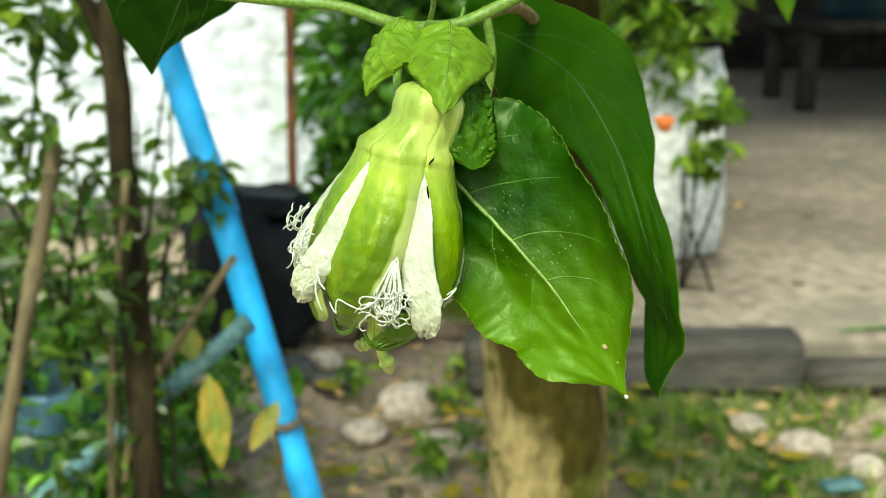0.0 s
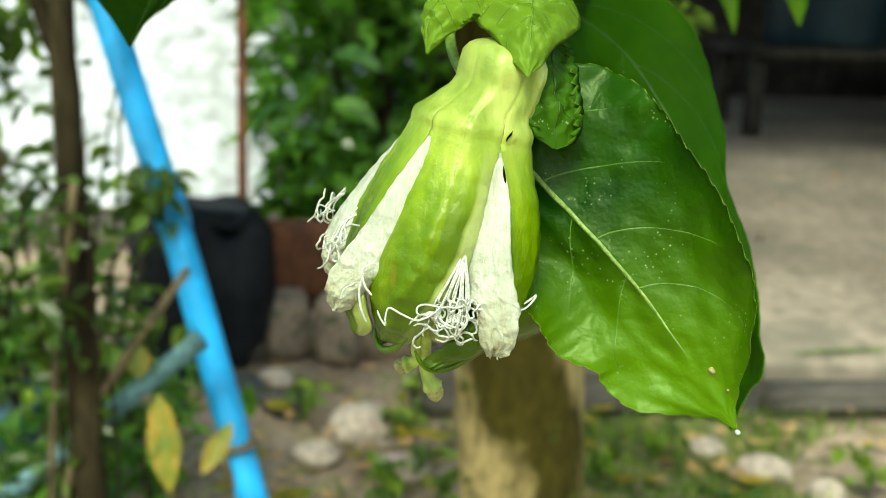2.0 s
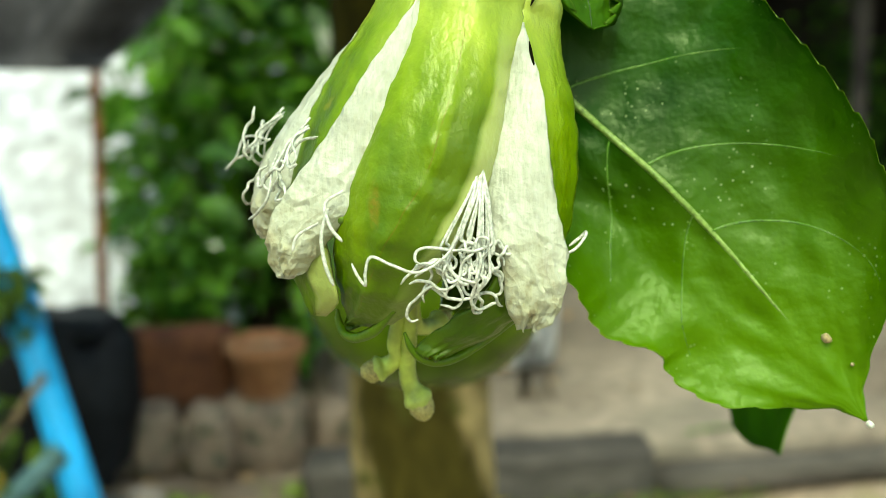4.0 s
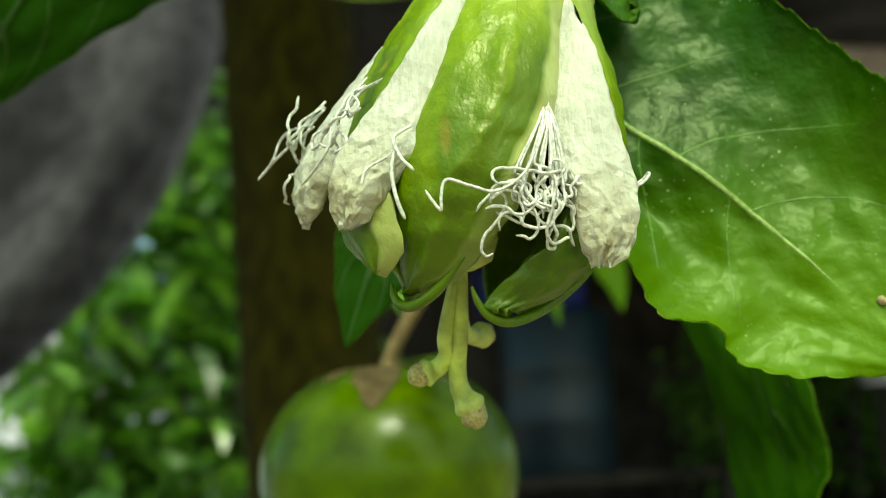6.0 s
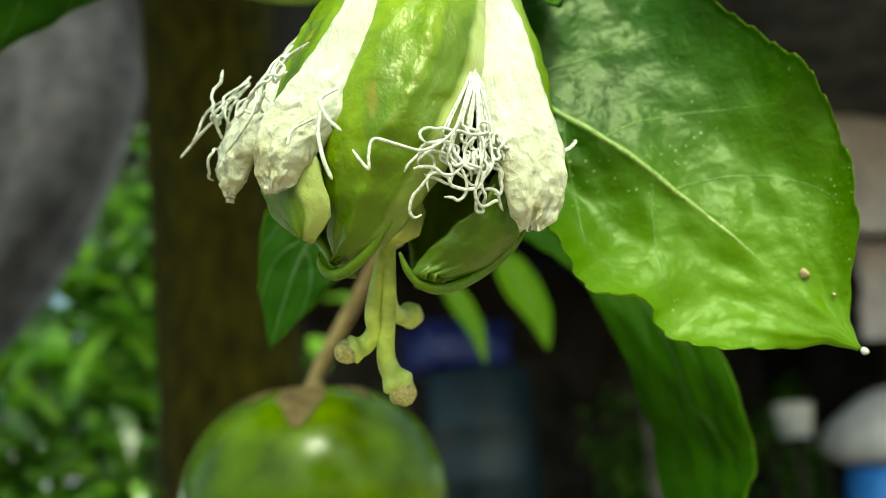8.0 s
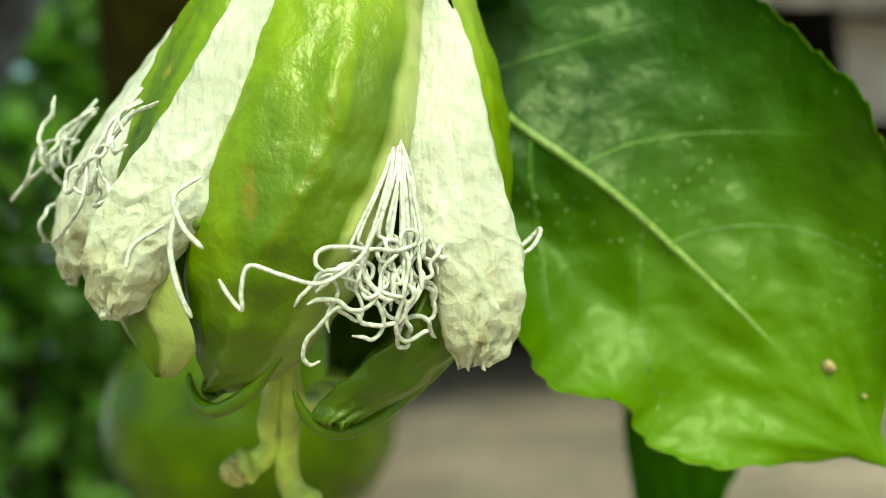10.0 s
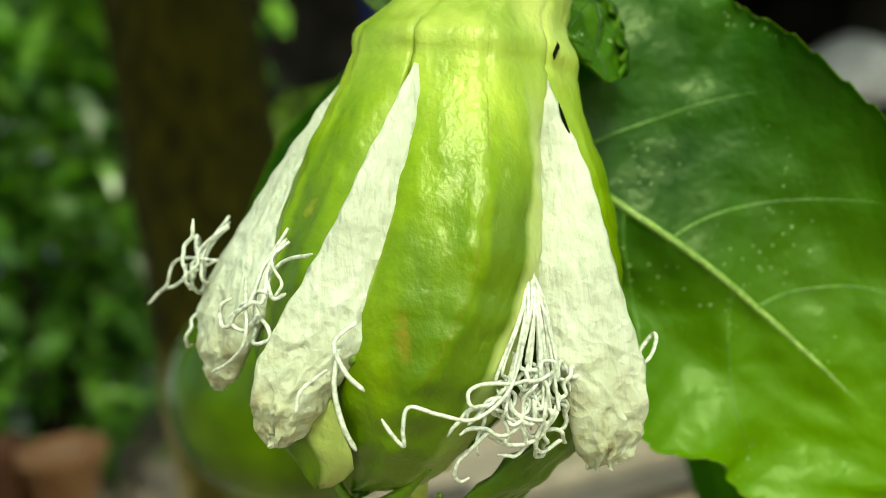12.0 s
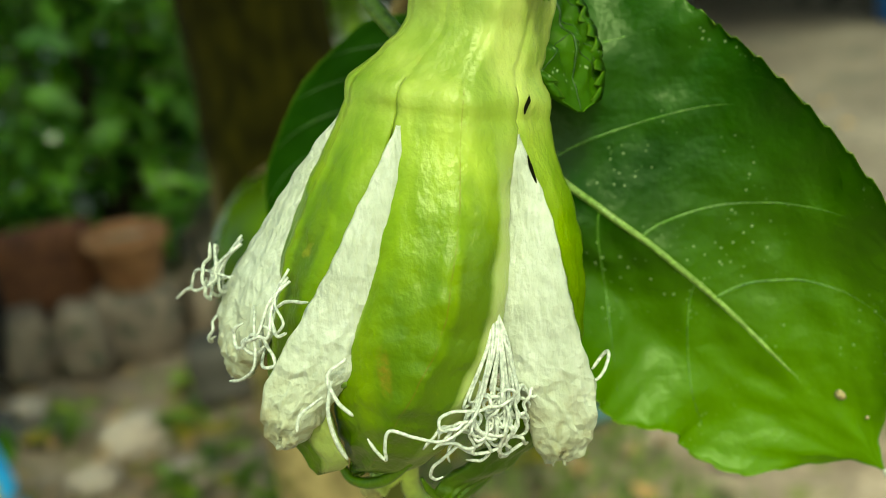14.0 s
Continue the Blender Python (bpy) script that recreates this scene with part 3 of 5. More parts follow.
def pot(at, r, h, label):
    top = thing("flower_pot", label, "flower pot")
    prof = [(r * 0.62, 0), (r * 0.66, 0.004), (r * 0.88, h * 0.74), (r * 0.98, h * 0.76), (r, h * 0.80), (r, h * 0.98), (r * 0.96, h), (r * 0.86, h), (r * 0.80, h * 0.72), (r * 0.55, h * 0.2)]
    part("pot_body", lathe(prof, 36, at=at), M_TERRA, top)
    part("soil", lathe([(r * 0.84, h * 0.80), (r * 0.5, h * 0.85), (r * 0.05, h * 0.86)], 24, at=at, wobble=0.004), M_SOIL, top)
    return top


def stone(at, size, material, label, seed):
    bm = bmesh.new()
    bmesh.ops.create_icosphere(bm, subdivisions=3, radius=1)
    for v in bm.verts:
        d = 1 + 0.28 * noise.noise(v.co * 1.3 + Vector((seed, 0, 0))) + 0.1 * noise.noise(v.co * 4 + Vector((0, seed, 0)))
        v.co = Vector((v.co.x * size[0], v.co.y * size[1], v.co.z * size[2])) * d + Vector(at)
    return tagged(part("stone", bm, material), label, "stone")


kerb_timber()
post()
pipe("plastic_pipe", "bright blue plastic water pipe leaning in the garden", [(-0.405, 1.455, 0.80), (-0.37, 1.431, 0.693), (-0.292, 1.37, 0.465), (-0.182, 1.275, 0.111), (-0.14, 1.24, -0.03)], 0.0205, M_BLUE,
     joint=[(-0.312, 1.386, 0.525), (-0.296, 1.373, 0.478)])
pipe("tie_string", "pale string knot tied round a blue pipe", [(-0.238, 1.295, 0.222), (-0.215, 1.272, 0.214), (-0.19, 1.288, 0.218), (-0.205, 1.312, 0.222), (-0.232, 1.31, 0.218), (-0.226, 1.28, 0.205), (-0.215, 1.276, 0.16)], 0.005, M_CANE, "string", n=40)
trunk = pipe("tree_trunk", "slender dark brown tree trunk, slightly bent", [(-0.39, 1.26, 1.3), (-0.378, 1.223, 0.78), (-0.362, 1.166, 0.515), (-0.338, 1.089, 0.227), (-0.33, 1.07, -0.05)], [(0, 0.012), (0.5, 0.0155), (1, 0.020)], M_DARKBARK, "tree trunk", n=40, rough=0.3)
part("limb", tube([(-0.383, 1.235, 0.70), (-0.41, 1.24, 0.76), (-0.445, 1.25, 0.83), (-0.50, 1.27, 0.95)], [(0, 0.012), (1, 0.006)], 10, 18, rough=0.3), M_DARKBARK, trunk)
part("limb", tube([(-0.352, 1.135, 0.40), (-0.335, 1.12, 0.46), (-0.325, 1.115, 0.52)], [(0, 0.006), (1, 0.003)], 8, 12, rough=0.3), M_DARKBARK, trunk)
pipe("metal_rod", "grey steel rod standing beside a tree trunk", [(-0.40, 1.30, 1.2), (-0.392, 1.25, 0.72), (-0.385, 1.22, 0.5), (-0.37, 1.2, -0.03)], 0.010, M_DARKSTONE, "rod")
cane = pipe("bamboo_cane", "dry beige bamboo cane stuck in the ground", [(-0.405, 1.085, 0.62), (-0.421, 1.069, 0.539), (-0.463, 1.007, 0.309), (-0.52, 0.95, -0.03)], 0.0085, M_CANE, "cane", rough=0.15)
for x, y, z in ((-0.4105, 1.080, 0.593), (-0.4305, 1.056, 0.487), (-0.4535, 1.0215, 0.362), (-0.478, 0.9905, 0.225)):
    part("node", tube([(x, y, z - 0.004), (x, y, z), (x, y, z + 0.004)], [(0, 0.0088), (0.5, 0.0108), (1, 0.0088)], 14, 6), M_CANE, cane)
pipe("dry_stick", "thin dry branching stick", [(-0.345, 1.12, 0.58), (-0.37, 1.11, 0.40), (-0.385, 1.1, 0.2), (-0.39, 1.1, -0.03)], 0.004, M_CANE, "stick", rough=0.3)
pipe("dry_stick", "thin dry branching stick", [(-0.24, 1.16, 0.48), (-0.315, 1.13, 0.37), (-0.36, 1.11, 0.28), (-0.4, 1.1, -0.03)], 0.005, M_CANE, "stick", rough=0.3)
bar = pipe("painted_stick", "weathered teal painted bar with green algae", [(-0.245, 1.235, 0.372), (-0.30, 1.22, 0.328), (-0.357, 1.207, 0.281), (-0.47, 1.17, 0.19), (-0.72, 1.10, -0.02)], 0.0115, M_TEAL, "bar", rough=0.1)
part("end_cap", tube([(-0.2415, 1.236, 0.3752), (-0.252, 1.2335, 0.3665)], 0.0130, 16, 4), M_TEAL, bar)
pipe("rusted_rod", "rusty upright steel post behind the garden", [(-0.385, 2.67, 1.3), (-0.382, 2.66, 0.72), (-0.374, 2.56, 0.27), (-0.37, 2.56, -0.03)], 0.012, M_RUST, "post")
bucket = thing("plastic_bucket", "faded blue plastic bucket on the soil among weeds", "bucket")
part("pail", lathe([(0.05, 0), (0.055, 0.004), (0.07, 0.15), (0.076, 0.155), (0.076, 0.165), (0.068, 0.165), (0.062, 0.03)], 28, at=(-0.57, 1.42, 0.06)), M_FADEBLUE, bucket)
stone((-0.57, 1.42, 0.02), (0.08, 0.08, 0.045), M_DARKSTONE, "dark grey stone under a bucket", 31)

sheet("white_tarpaulin", "sunlit white plastic sheet hung behind the garden", (-2.6, 4.4, 1.36), (2.75, 0.05, 0), (0, -1.35, -1.22), M_SHEET, wave=0.05)
sheet("grey_tarpaulin", "sagging dark grey tarpaulin hanging from above", (-0.80, 1.40, 1.80), (0.90, -0.02, 0), (-0.02, 0.03, -1.014), M_TARP, wave=0.09, freq=4, taper=0.31)
bag = thing("black_plastic_bag", "crumpled black plastic grow bag on the soil", "plastic bag")
part("bag_body", lathe([(0.11, -0.02), (0.135, 0.04), (0.145, 0.14), (0.14, 0.25), (0.125, 0.325), (0.10, 0.33), (0.08, 0.30)], 32, at=(-0.42, 2.2, 0), wobble=0.09), M_BLACK, bag)
part("rim", lathe([(0.100, 0.318), (0.118, 0.316), (0.124, 0.326), (0.116, 0.337), (0.102, 0.334)], 32, at=(-0.42, 2.2, 0), wobble=0.04), M_BLACK, bag)
pot((-0.015, 2.30, 0.13), 0.085, 0.12, "terracotta flower pot standing on old bricks")
tagged(part("rusty_sheet", block((0.23, 0.012, 0.21), 0.003, (-0.19, 2.33, 0.175), 8, 0.004, 4), M_RUST), "rusty brown metal sheet leaning behind bricks", "metal sheet")
for k, (x, y, z, w, d, h, a) in enumerate([(-0.245, 2.26, 0.055, 0.10, 0.10, 0.15, 4), (-0.13, 2.24, 0.055, 0.09, 0.10, 0.15, -6), (-0.02, 2.30, 0.045, 0.17, 0.12, 0.17, 2), (0.12, 2.32, 0.045, 0.08, 0.10, 0.12, 10)]):
    tagged(part("brick", block((w, d, h), 0.012, (x, y, z), a, 0.008, 4), M_BRICK), "old grey-brown brick set on edge in soil", "brick", "bricks edging the bed")
for k, (x, y, s, m, lab) in enumerate([(-0.245, 2.08, 0.035, M_STONE, "pale round stone on soil"), (-0.31, 2.02, 0.05, M_DARKSTONE, "dark grey stone on soil"), (-0.05, 1.84, 0.065, M_STONE, "flat pinkish stone half buried in soil"),
                                       (0.01, 1.66, 0.045, M_STONE, "flat pinkish stone half buried in soil"), (-0.14, 1.72, 0.035, M_STONE, "pale round stone on soil"), (0.62, 1.66, 0.045, M_STONE, "pale round stone on soil"),
                                       (0.70, 1.58, 0.03, M_STONE, "pale round stone on soil"), (-0.22, 1.95, 0.04, M_DARKSTONE, "dark grey stone on soil"), (0.55, 1.75, 0.03, M_STONE, "pale round stone on soil")]):
    stone((x, y, 0.0), (s * 1.15, s, s * 0.6), m, lab, k * 3.1)
growbag = thing("grow_bag", "white plastic grow bag with a leafy plant", "grow bag")
part("bag_body", lathe([(0.09, 0), (0.13, 0.02), (0.15, 0.14), (0.145, 0.30), (0.13, 0.44), (0.105, 0.50), (0.09, 0.49), (0.08, 0.44)], 32, at=(0.565, 2.62, 0.088), wobble=0.05), M_BAG, growbag)
part("rim", lathe([(0.098, 0.494), (0.112, 0.490), (0.118, 0.502), (0.110, 0.513), (0.099, 0.508)], 32, at=(0.565, 2.62, 0.088), wobble=0.03), M_BAG, growbag, "rolled white plastic rim")
part("soil", lathe([(0.088, 0.455), (0.05, 0.468), (0.004, 0.472)], 24, at=(0.565, 2.62, 0.088), wobble=0.02), M_SOIL, growbag, "brown potting soil")
shrub("green potted plant growing from a white bag", (0.56, 2.62, 0.5), 6, (0.52, 2.5, 0.72), (0.15, 0.12, 0.22), 420, 0.06, M_SHRUB_Y, seed=5, stem_r=0.005)
shrub("green weed sprouting beside a white bag", (0.58, 2.30, 0.09), 4, (0.575, 2.28, 0.46), (0.06, 0.05, 0.10), 70, 0.06, M_SHRUB_Y, seed=9, stem_r=0.004, shape=0.7)
tagged(part("flower", lathe([(0.004, 0), (0.016, 0.008), (0.024, 0.03), (0.02, 0.036), (0.006, 0.02)], 12, at=(0.468, 2.2, 0.465), wobble=0.006), M_FLOWER), "small orange flower on a potted plant", "flower")

jug = thing("plastic_bottle", "light blue plastic bottle standing on soil beside a pot", "bottle")
part("bottle_body", lathe([(0.035, 0), (0.042, 0.006), (0.043, 0.13), (0.036, 0.16), (0.016, 0.185), (0.015, 0.20)], 24, at=(-0.115, 2.5, 0.0)), M_FADEBLUE, jug)
part("cap", lathe([(0.017, 0.198), (0.018, 0.204), (0.018, 0.222), (0.012, 0.226), (0.001, 0.226)], 18, at=(-0.115, 2.5, 0.0)), M_BLUE, jug)

# shrubs behind and beside
shrub("low dark green weeds spreading below a white sheet", (-0.82, 2.15, 0), 4, (-0.80, 2.1, 0.13), (0.32, 0.25, 0.17), 480, 0.055, M_SHRUB, seed=37, stem_r=0.004)
shrub("low dark green shrub growing behind a rusty metal sheet", (-0.21, 2.66, 0), 5, (-0.22, 2.62, 0.30), (0.15, 0.08, 0.15), 330, 0.07, M_SHRUB, seed=33, shape=0.6, stem_r=0.006)
shrub("dark green leafy shrub behind the flower", (0.0, 2.85, 0), 9, (0.02, 2.82, 0.85), (0.40, 0.24, 0.75), 950, 0.13, M_SHRUB, seed=2, shape=0.45, stem_r=0.012)
shrub("tall dark green hedge shrub beyond the bricks", (0.1, 3.3, 0), 7, (0.12, 3.3, 0.95), (0.55, 0.25, 0.9), 1300, 0.13, M_SHRUB, seed=22, shape=0.5, stem_r=0.014)
shrub("small-leaved bright green shrub beside a trunk", (-0.5, 1.5, 0), 9, (-0.52, 1.42, 0.36), (0.24, 0.2, 0.42), 620, 0.040, M_SHRUB_MID, seed=3, shape=0.6, stem_r=0.005)
shrub("yellow-green foliage overhanging the white sheet", (-0.72, 1.55, 0), 5, (-0.66, 1.5, 0.80), (0.22, 0.16, 0.12), 300, 0.04, M_SHRUB_Y, seed=4, shape=0.55, stem_r=0.006)
shrub("low dark green weeds at the foot of a blue pipe", (-0.45, 1.6, 0), 4, (-0.52, 1.5, 0.13), (0.26, 0.30, 0.16), 650, 0.05, M_SHRUB, seed=6, stem_r=0.004)
shrub("small green sprig growing by a blue pipe", (-0.36, 1.32, 0.1), 3, (-0.300, 1.35, 0.522), (0.040, 0.03, 0.028), 80, 0.036, M_SHRUB_MID, seed=7, stem_r=0.003)

shrub("sparse small-leaved twigs growing up a tree trunk", (-0.36, 1.08, 0), 5, (-0.385, 1.10, 0.42), (0.085, 0.05, 0.30), 150, 0.032, M_SHRUB_MID, seed=14, shape=0.55, stem_r=0.0025)

# shed behind the slab
def shed():
    top = thing("shed", "dark open shed with a low roof over a concrete yard", "shed")
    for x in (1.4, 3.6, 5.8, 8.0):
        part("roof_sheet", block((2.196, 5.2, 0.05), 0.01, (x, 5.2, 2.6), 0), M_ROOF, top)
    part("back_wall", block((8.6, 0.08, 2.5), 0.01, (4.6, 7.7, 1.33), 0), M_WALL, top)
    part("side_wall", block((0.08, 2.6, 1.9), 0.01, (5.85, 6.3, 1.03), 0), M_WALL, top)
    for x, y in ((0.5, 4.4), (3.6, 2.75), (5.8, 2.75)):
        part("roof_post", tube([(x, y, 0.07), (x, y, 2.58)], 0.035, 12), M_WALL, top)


shed()
def drum(at, r, h, label):
    top = thing("drum", label, "drum")
    prof = [(r * 0.96, 0), (r, 0.02), (r, h * 0.32), (r * 1.03, h * 0.34), (r, h * 0.36), (r, h * 0.64), (r * 1.03, h * 0.66), (r, h * 0.68), (r, h - 0.02), (r * 0.95, h), (r * 0.9, h - 0.02)]
    part("drum_body", lathe(prof, 36, at=at), M_DRUM, top)
    part("lid", lathe([(r * 0.93, h - 0.012), (r * 0.9, h + 0.006), (0.02, h + 0.008)], 36, at=at), M_DRUM, top)


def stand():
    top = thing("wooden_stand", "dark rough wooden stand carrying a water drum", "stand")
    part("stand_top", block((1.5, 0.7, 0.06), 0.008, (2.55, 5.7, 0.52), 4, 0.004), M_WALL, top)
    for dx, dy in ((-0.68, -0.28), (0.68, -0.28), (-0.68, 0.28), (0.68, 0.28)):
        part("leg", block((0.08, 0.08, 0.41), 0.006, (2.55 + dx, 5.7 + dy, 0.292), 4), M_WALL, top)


stand()
drum((2.32, 5.68, 0.552), 0.31, 0.90, "dark teal plastic drum standing on a wooden stand")
barrel = thing("barrel", "bright blue plastic barrel standing on the concrete yard", "barrel")
part("barrel_body", lathe([(0.17, 0), (0.195, 0.02), (0.205, 0.20), (0.21, 0.22), (0.205, 0.24), (0.207, 0.46), (0.212, 0.48), (0.205, 0.50), (0.19, 0.64), (0.17, 0.66)], 36, at=(4.07, 4.5, 0.088)), M_BLUEBARREL, barrel)
part("lid", lathe([(0.172, 0.652), (0.178, 0.668), (0.165, 0.682), (0.02, 0.684)], 36, at=(4.07, 4.5, 0.088)), M_BLUEBARREL, barrel)
sack = thing("plastic_sack", "bulging pale grey plastic sack lying on a blue barrel", "sack")
part("sack_body", lathe([(0.05, 0), (0.26, 0.012), (0.33, 0.10), (0.31, 0.22), (0.20, 0.31), (0.06, 0.335)], 28, at=(4.15, 4.5, 0.776), wobble=0.08), M_SACK, sack)
part("knot", lathe([(0.02, 0), (0.03, 0.015), (0.02, 0.035), (0.045, 0.06)], 16, at=(4.15, 4.5, 1.105), wobble=0.02), M_SACK, sack)
# pale sheets added in place of the bright daylight areas under the roof
sheet("hanging_cloth", "pale pinkish-white sheet added for a bright area under a dark shed roof", (2.95, 4.15, 2.56), (1.95, 0, 0), (0, 0.02, -0.62), M_CLOTH, wave=0.05, freq=9)
sheet("hanging_cloth", "pale pinkish-white sheet added for a bright area low under a dark shed roof", (4.15, 4.55, 2.0), (1.3, 0, 0), (0, 0.02, -0.55), M_CLOTH, wave=0.05, freq=7)
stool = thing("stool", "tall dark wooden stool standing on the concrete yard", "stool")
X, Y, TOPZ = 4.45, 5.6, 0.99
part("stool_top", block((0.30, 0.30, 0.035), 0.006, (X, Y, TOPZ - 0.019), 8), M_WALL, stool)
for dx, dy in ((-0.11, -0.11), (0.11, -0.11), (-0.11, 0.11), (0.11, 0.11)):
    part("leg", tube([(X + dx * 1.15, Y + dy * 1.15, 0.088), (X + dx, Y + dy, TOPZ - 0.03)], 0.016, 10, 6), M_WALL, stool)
tub = thing("tub", "round white plastic tub standing on a dark stool", "tub")
part("tub_body", lathe([(0.09, 0), (0.098, 0.005), (0.119, 0.18), (0.116, 0.195), (0.105, 0.19), (0.087, 0.03)], 28, at=(X, Y, TOPZ)), M_BAG, tub)
part("lid", lathe([(0.122, 0.186), (0.125, 0.21), (0.115, 0.218), (0.005, 0.221)], 28, at=(X, Y, TOPZ)), M_BAG, tub)
crate = thing("crate", "bright blue plastic crate on a drum", "crate")
part("crate_body", block((0.5, 0.42, 0.22), 0.012, (2.2, 5.7, 1.58), 6, 0.003), M_BLUECRATE, crate)
part("rim", block((0.53, 0.45, 0.035), 0.008, (2.2, 5.7, 1.708), 6, 0.002), M_BLUECRATE, crate)
tagged(part("wooden_plank", block((0.10, 0.04, 1.3), 0.006, (3.2, 5.3, 0.73), 12, 0.004, 4), M_TIMBER), "dark wooden plank leaning by a stand", "plank")
for k, (x, y, z) in enumerate([(4.0, 6.6, 0.09), (5.2, 6.7, 0.09)]):
    shrub("dark green potted shrub on the concrete yard", (x, y, z), 5, (x, y, 0.85), (0.4, 0.3, 0.6), 500, 0.11, M_SHRUB, seed=60 + k)
# unseen leaf cluster, added to keep sun and sky off the upper post
shrub("unseen canopy of large vine leaves added overhead to shade a post", (0.04, 0.90, 1.35), 4, (0.02, 0.50, 1.34), (0.26, 0.26, 0.10), 2600, 0.12, M_SHRUB, seed=70, shape=0.7, stem_r=0.008)

# weeds, grass, litter
def grass(label, x0, x1, y0, y1, count, tall, seed, material=None):
    rnd = random.Random(seed)
    verts, faces = [], []
    for _ in range(count):
        x, y = rnd.uniform(x0, x1), rnd.uniform(y0, y1)
        if noise.noise((x * 3.1, y * 3.1, seed)) < -0.12:
            continue
        h = tall * rnd.uniform(0.3, 1.2)
        a = rnd.uniform(0, 6.28)
        w = rnd.uniform(0.0015, 0.0035)
        dx, dy = math.cos(a), math.sin(a)
        lean = h * rnd.uniform(0.2, 0.9)
        b = rnd.uniform(0, 6.28)
        k = len(verts)
        for f in (0, 0.5, 1):
            cx, cy, cz = x + math.cos(b) * lean * f * f, y + math.sin(b) * lean * f * f, h * f * (1 - 0.25 * f) - 0.02
            ww = w * (1 - f * 0.9)
            verts += [(cx - dx * ww, cy - dy * ww, cz), (cx + dx * ww, cy + dy * ww, cz)]
        faces += [(k, k + 1, k + 3, k + 2), (k + 2, k + 3, k + 5, k + 4)]
    me = bpy.data.meshes.new("grass")
    me.from_pydata(verts, [], faces)
    me.materials.append(material or M_GRASS)
    tagged(new("grass", me), label, "grass", kind="stuff")


grass("short green grass on sandy soil by a slab", 0.12, 1.3, 1.2, 1.9, 9000, 0.055, 1)
grass("sparse weeds on bare soil", -0.9, 0.15, 1.2, 2.1, 700, 0.06, 2)
weed_verts, weed_faces = [], []
for k, (x, y, s) in enumerate([(-0.17, 1.9, 0.03), (0.03, 1.62, 0.03), (0.05, 1.95, 0.035), (-0.02, 1.55, 0.03), (0.09, 1.5, 0.04), (0.02, 1.78, 0.03), (0.5, 1.5, 0.04), (0.35, 1.62, 0.04), (0.24, 1.55, 0.04), (0.3, 1.75, 0.035), (0.45, 1.7, 0.03), (0.75, 1.6, 0.04)]):
    one = crown((x, y, 0.035), (s, s, 0.035), 26, 0.035, seed=40 + k, shape=0.7)
    first = len(weed_verts)
    weed_verts += [tuple(v.co) for v in one.vertices]
    weed_faces += [tuple(first + i for i in f.vertices) for f in one.polygons]
    bpy.data.meshes.remove(one)
weed_mesh = bpy.data.meshes.new("weeds")
weed_mesh.from_pydata(weed_verts, [], weed_faces)
weed_mesh.materials.append(M_SHRUB_Y)
tagged(new("weeds", weed_mesh), "small bright green weeds growing in soil", "weeds", kind="stuff")
pipe("green_stalk", "thin green plant stalk lying on concrete", [(0.80, 1.99, 0.097), (0.86, 2.0, 0.099), (0.99, 2.02, 0.097)], 0.003, M_SHRUB, "stalk", rough=0.2)
tagged(part("plastic_scrap", block((0.07, 0.035, 0.012), 0.004, (0.63, 1.50, 0.012), 15, 0.003), M_TEAL), "small teal plastic scrap lying in grass", "scrap")


def litter(label, x0, x1, y0, y1, count, seed, z=0.0, material=None, size=0.04):
    rnd = random.Random(seed)
    verts, faces = [], []
    for _ in range(count):
        x, y = rnd.uniform(x0, x1), rnd.uniform(y0, y1)
        a, s = rnd.uniform(0, 6.28), size * rnd.uniform(0.4, 1.2)
        zz = z + rnd.uniform(-0.004, 0.015)
        k = len(verts)
        for f, w, h in ((-0.5, 0, 0.1), (-0.2, 0.3, 0.02), (0.2, 0.26, 0.03), (0.5, 0, 0.2), (0.2, -0.26, 0.12), (-0.2, -0.3, 0.1)):
            verts.append((x + s * (f * math.cos(a) - w * math.sin(a)), y + s * (f * math.sin(a) + w * math.cos(a)), zz + h * s * rnd.uniform(0.3, 1.4)))
        faces += [(k, k + 1, k + 2, k + 3), (k, k + 3, k + 4, k + 5)]
    me = bpy.data.meshes.new("leaf_litter")
    me.from_pydata(verts, [], faces)
    me.materials.append(material or M_LITTER)
    tagged(new("leaf_litter", me), label, "leaf litter", kind="stuff")


litter("dry brown fallen leaves on soil", -0.9, 0.9, 1.2, 2.3, 600, 1)
litter("dry brown leaves scattered on concrete", 0.4, 3.0, 2.1, 4.2, 60, 2, 0.095, size=0.05)
litter("yellowed fallen leaves on soil", -0.5, 0.6, 1.3, 2.0, 60, 3, 0.01, M_YELLOW, 0.06)


def hanging_leaf(label, tip, up, width, material, seed):
    """A single drooping leaf on its own thin stalk."""
    tip, up = Vector(tip), Vector(up)
    leaf("drooping_leaf", label, [tip + up, tip + up * 0.66, tip + up * 0.33, tip], [(0, 0.001), (0.2, width * 0.7), (0.5, width), (0.8, width * 0.6), (1, 0.0005)],
         [(0, 0.001), (0.2, width * 0.7), (0.5, width), (0.8, width * 0.6), (1, 0.0005)], (0.1, -0.95, 0.2), material, vein=0.0012, ribs=4, quilt=0.002, nu=30, nv=8, seed=seed, fold=0.15)


hanging_leaf("yellow and green withering leaf hanging near the ground", (-0.253, 1.092, 0.246), (-0.016, 0.03, 0.105), 0.019, M_YELLOW, 1.0)
hanging_leaf("yellow and green withering leaf hanging near the ground", (-0.225, 1.12, 0.255), (0.03, 0.03, 0.05), 0.013, M_YELLOW, 2.0)
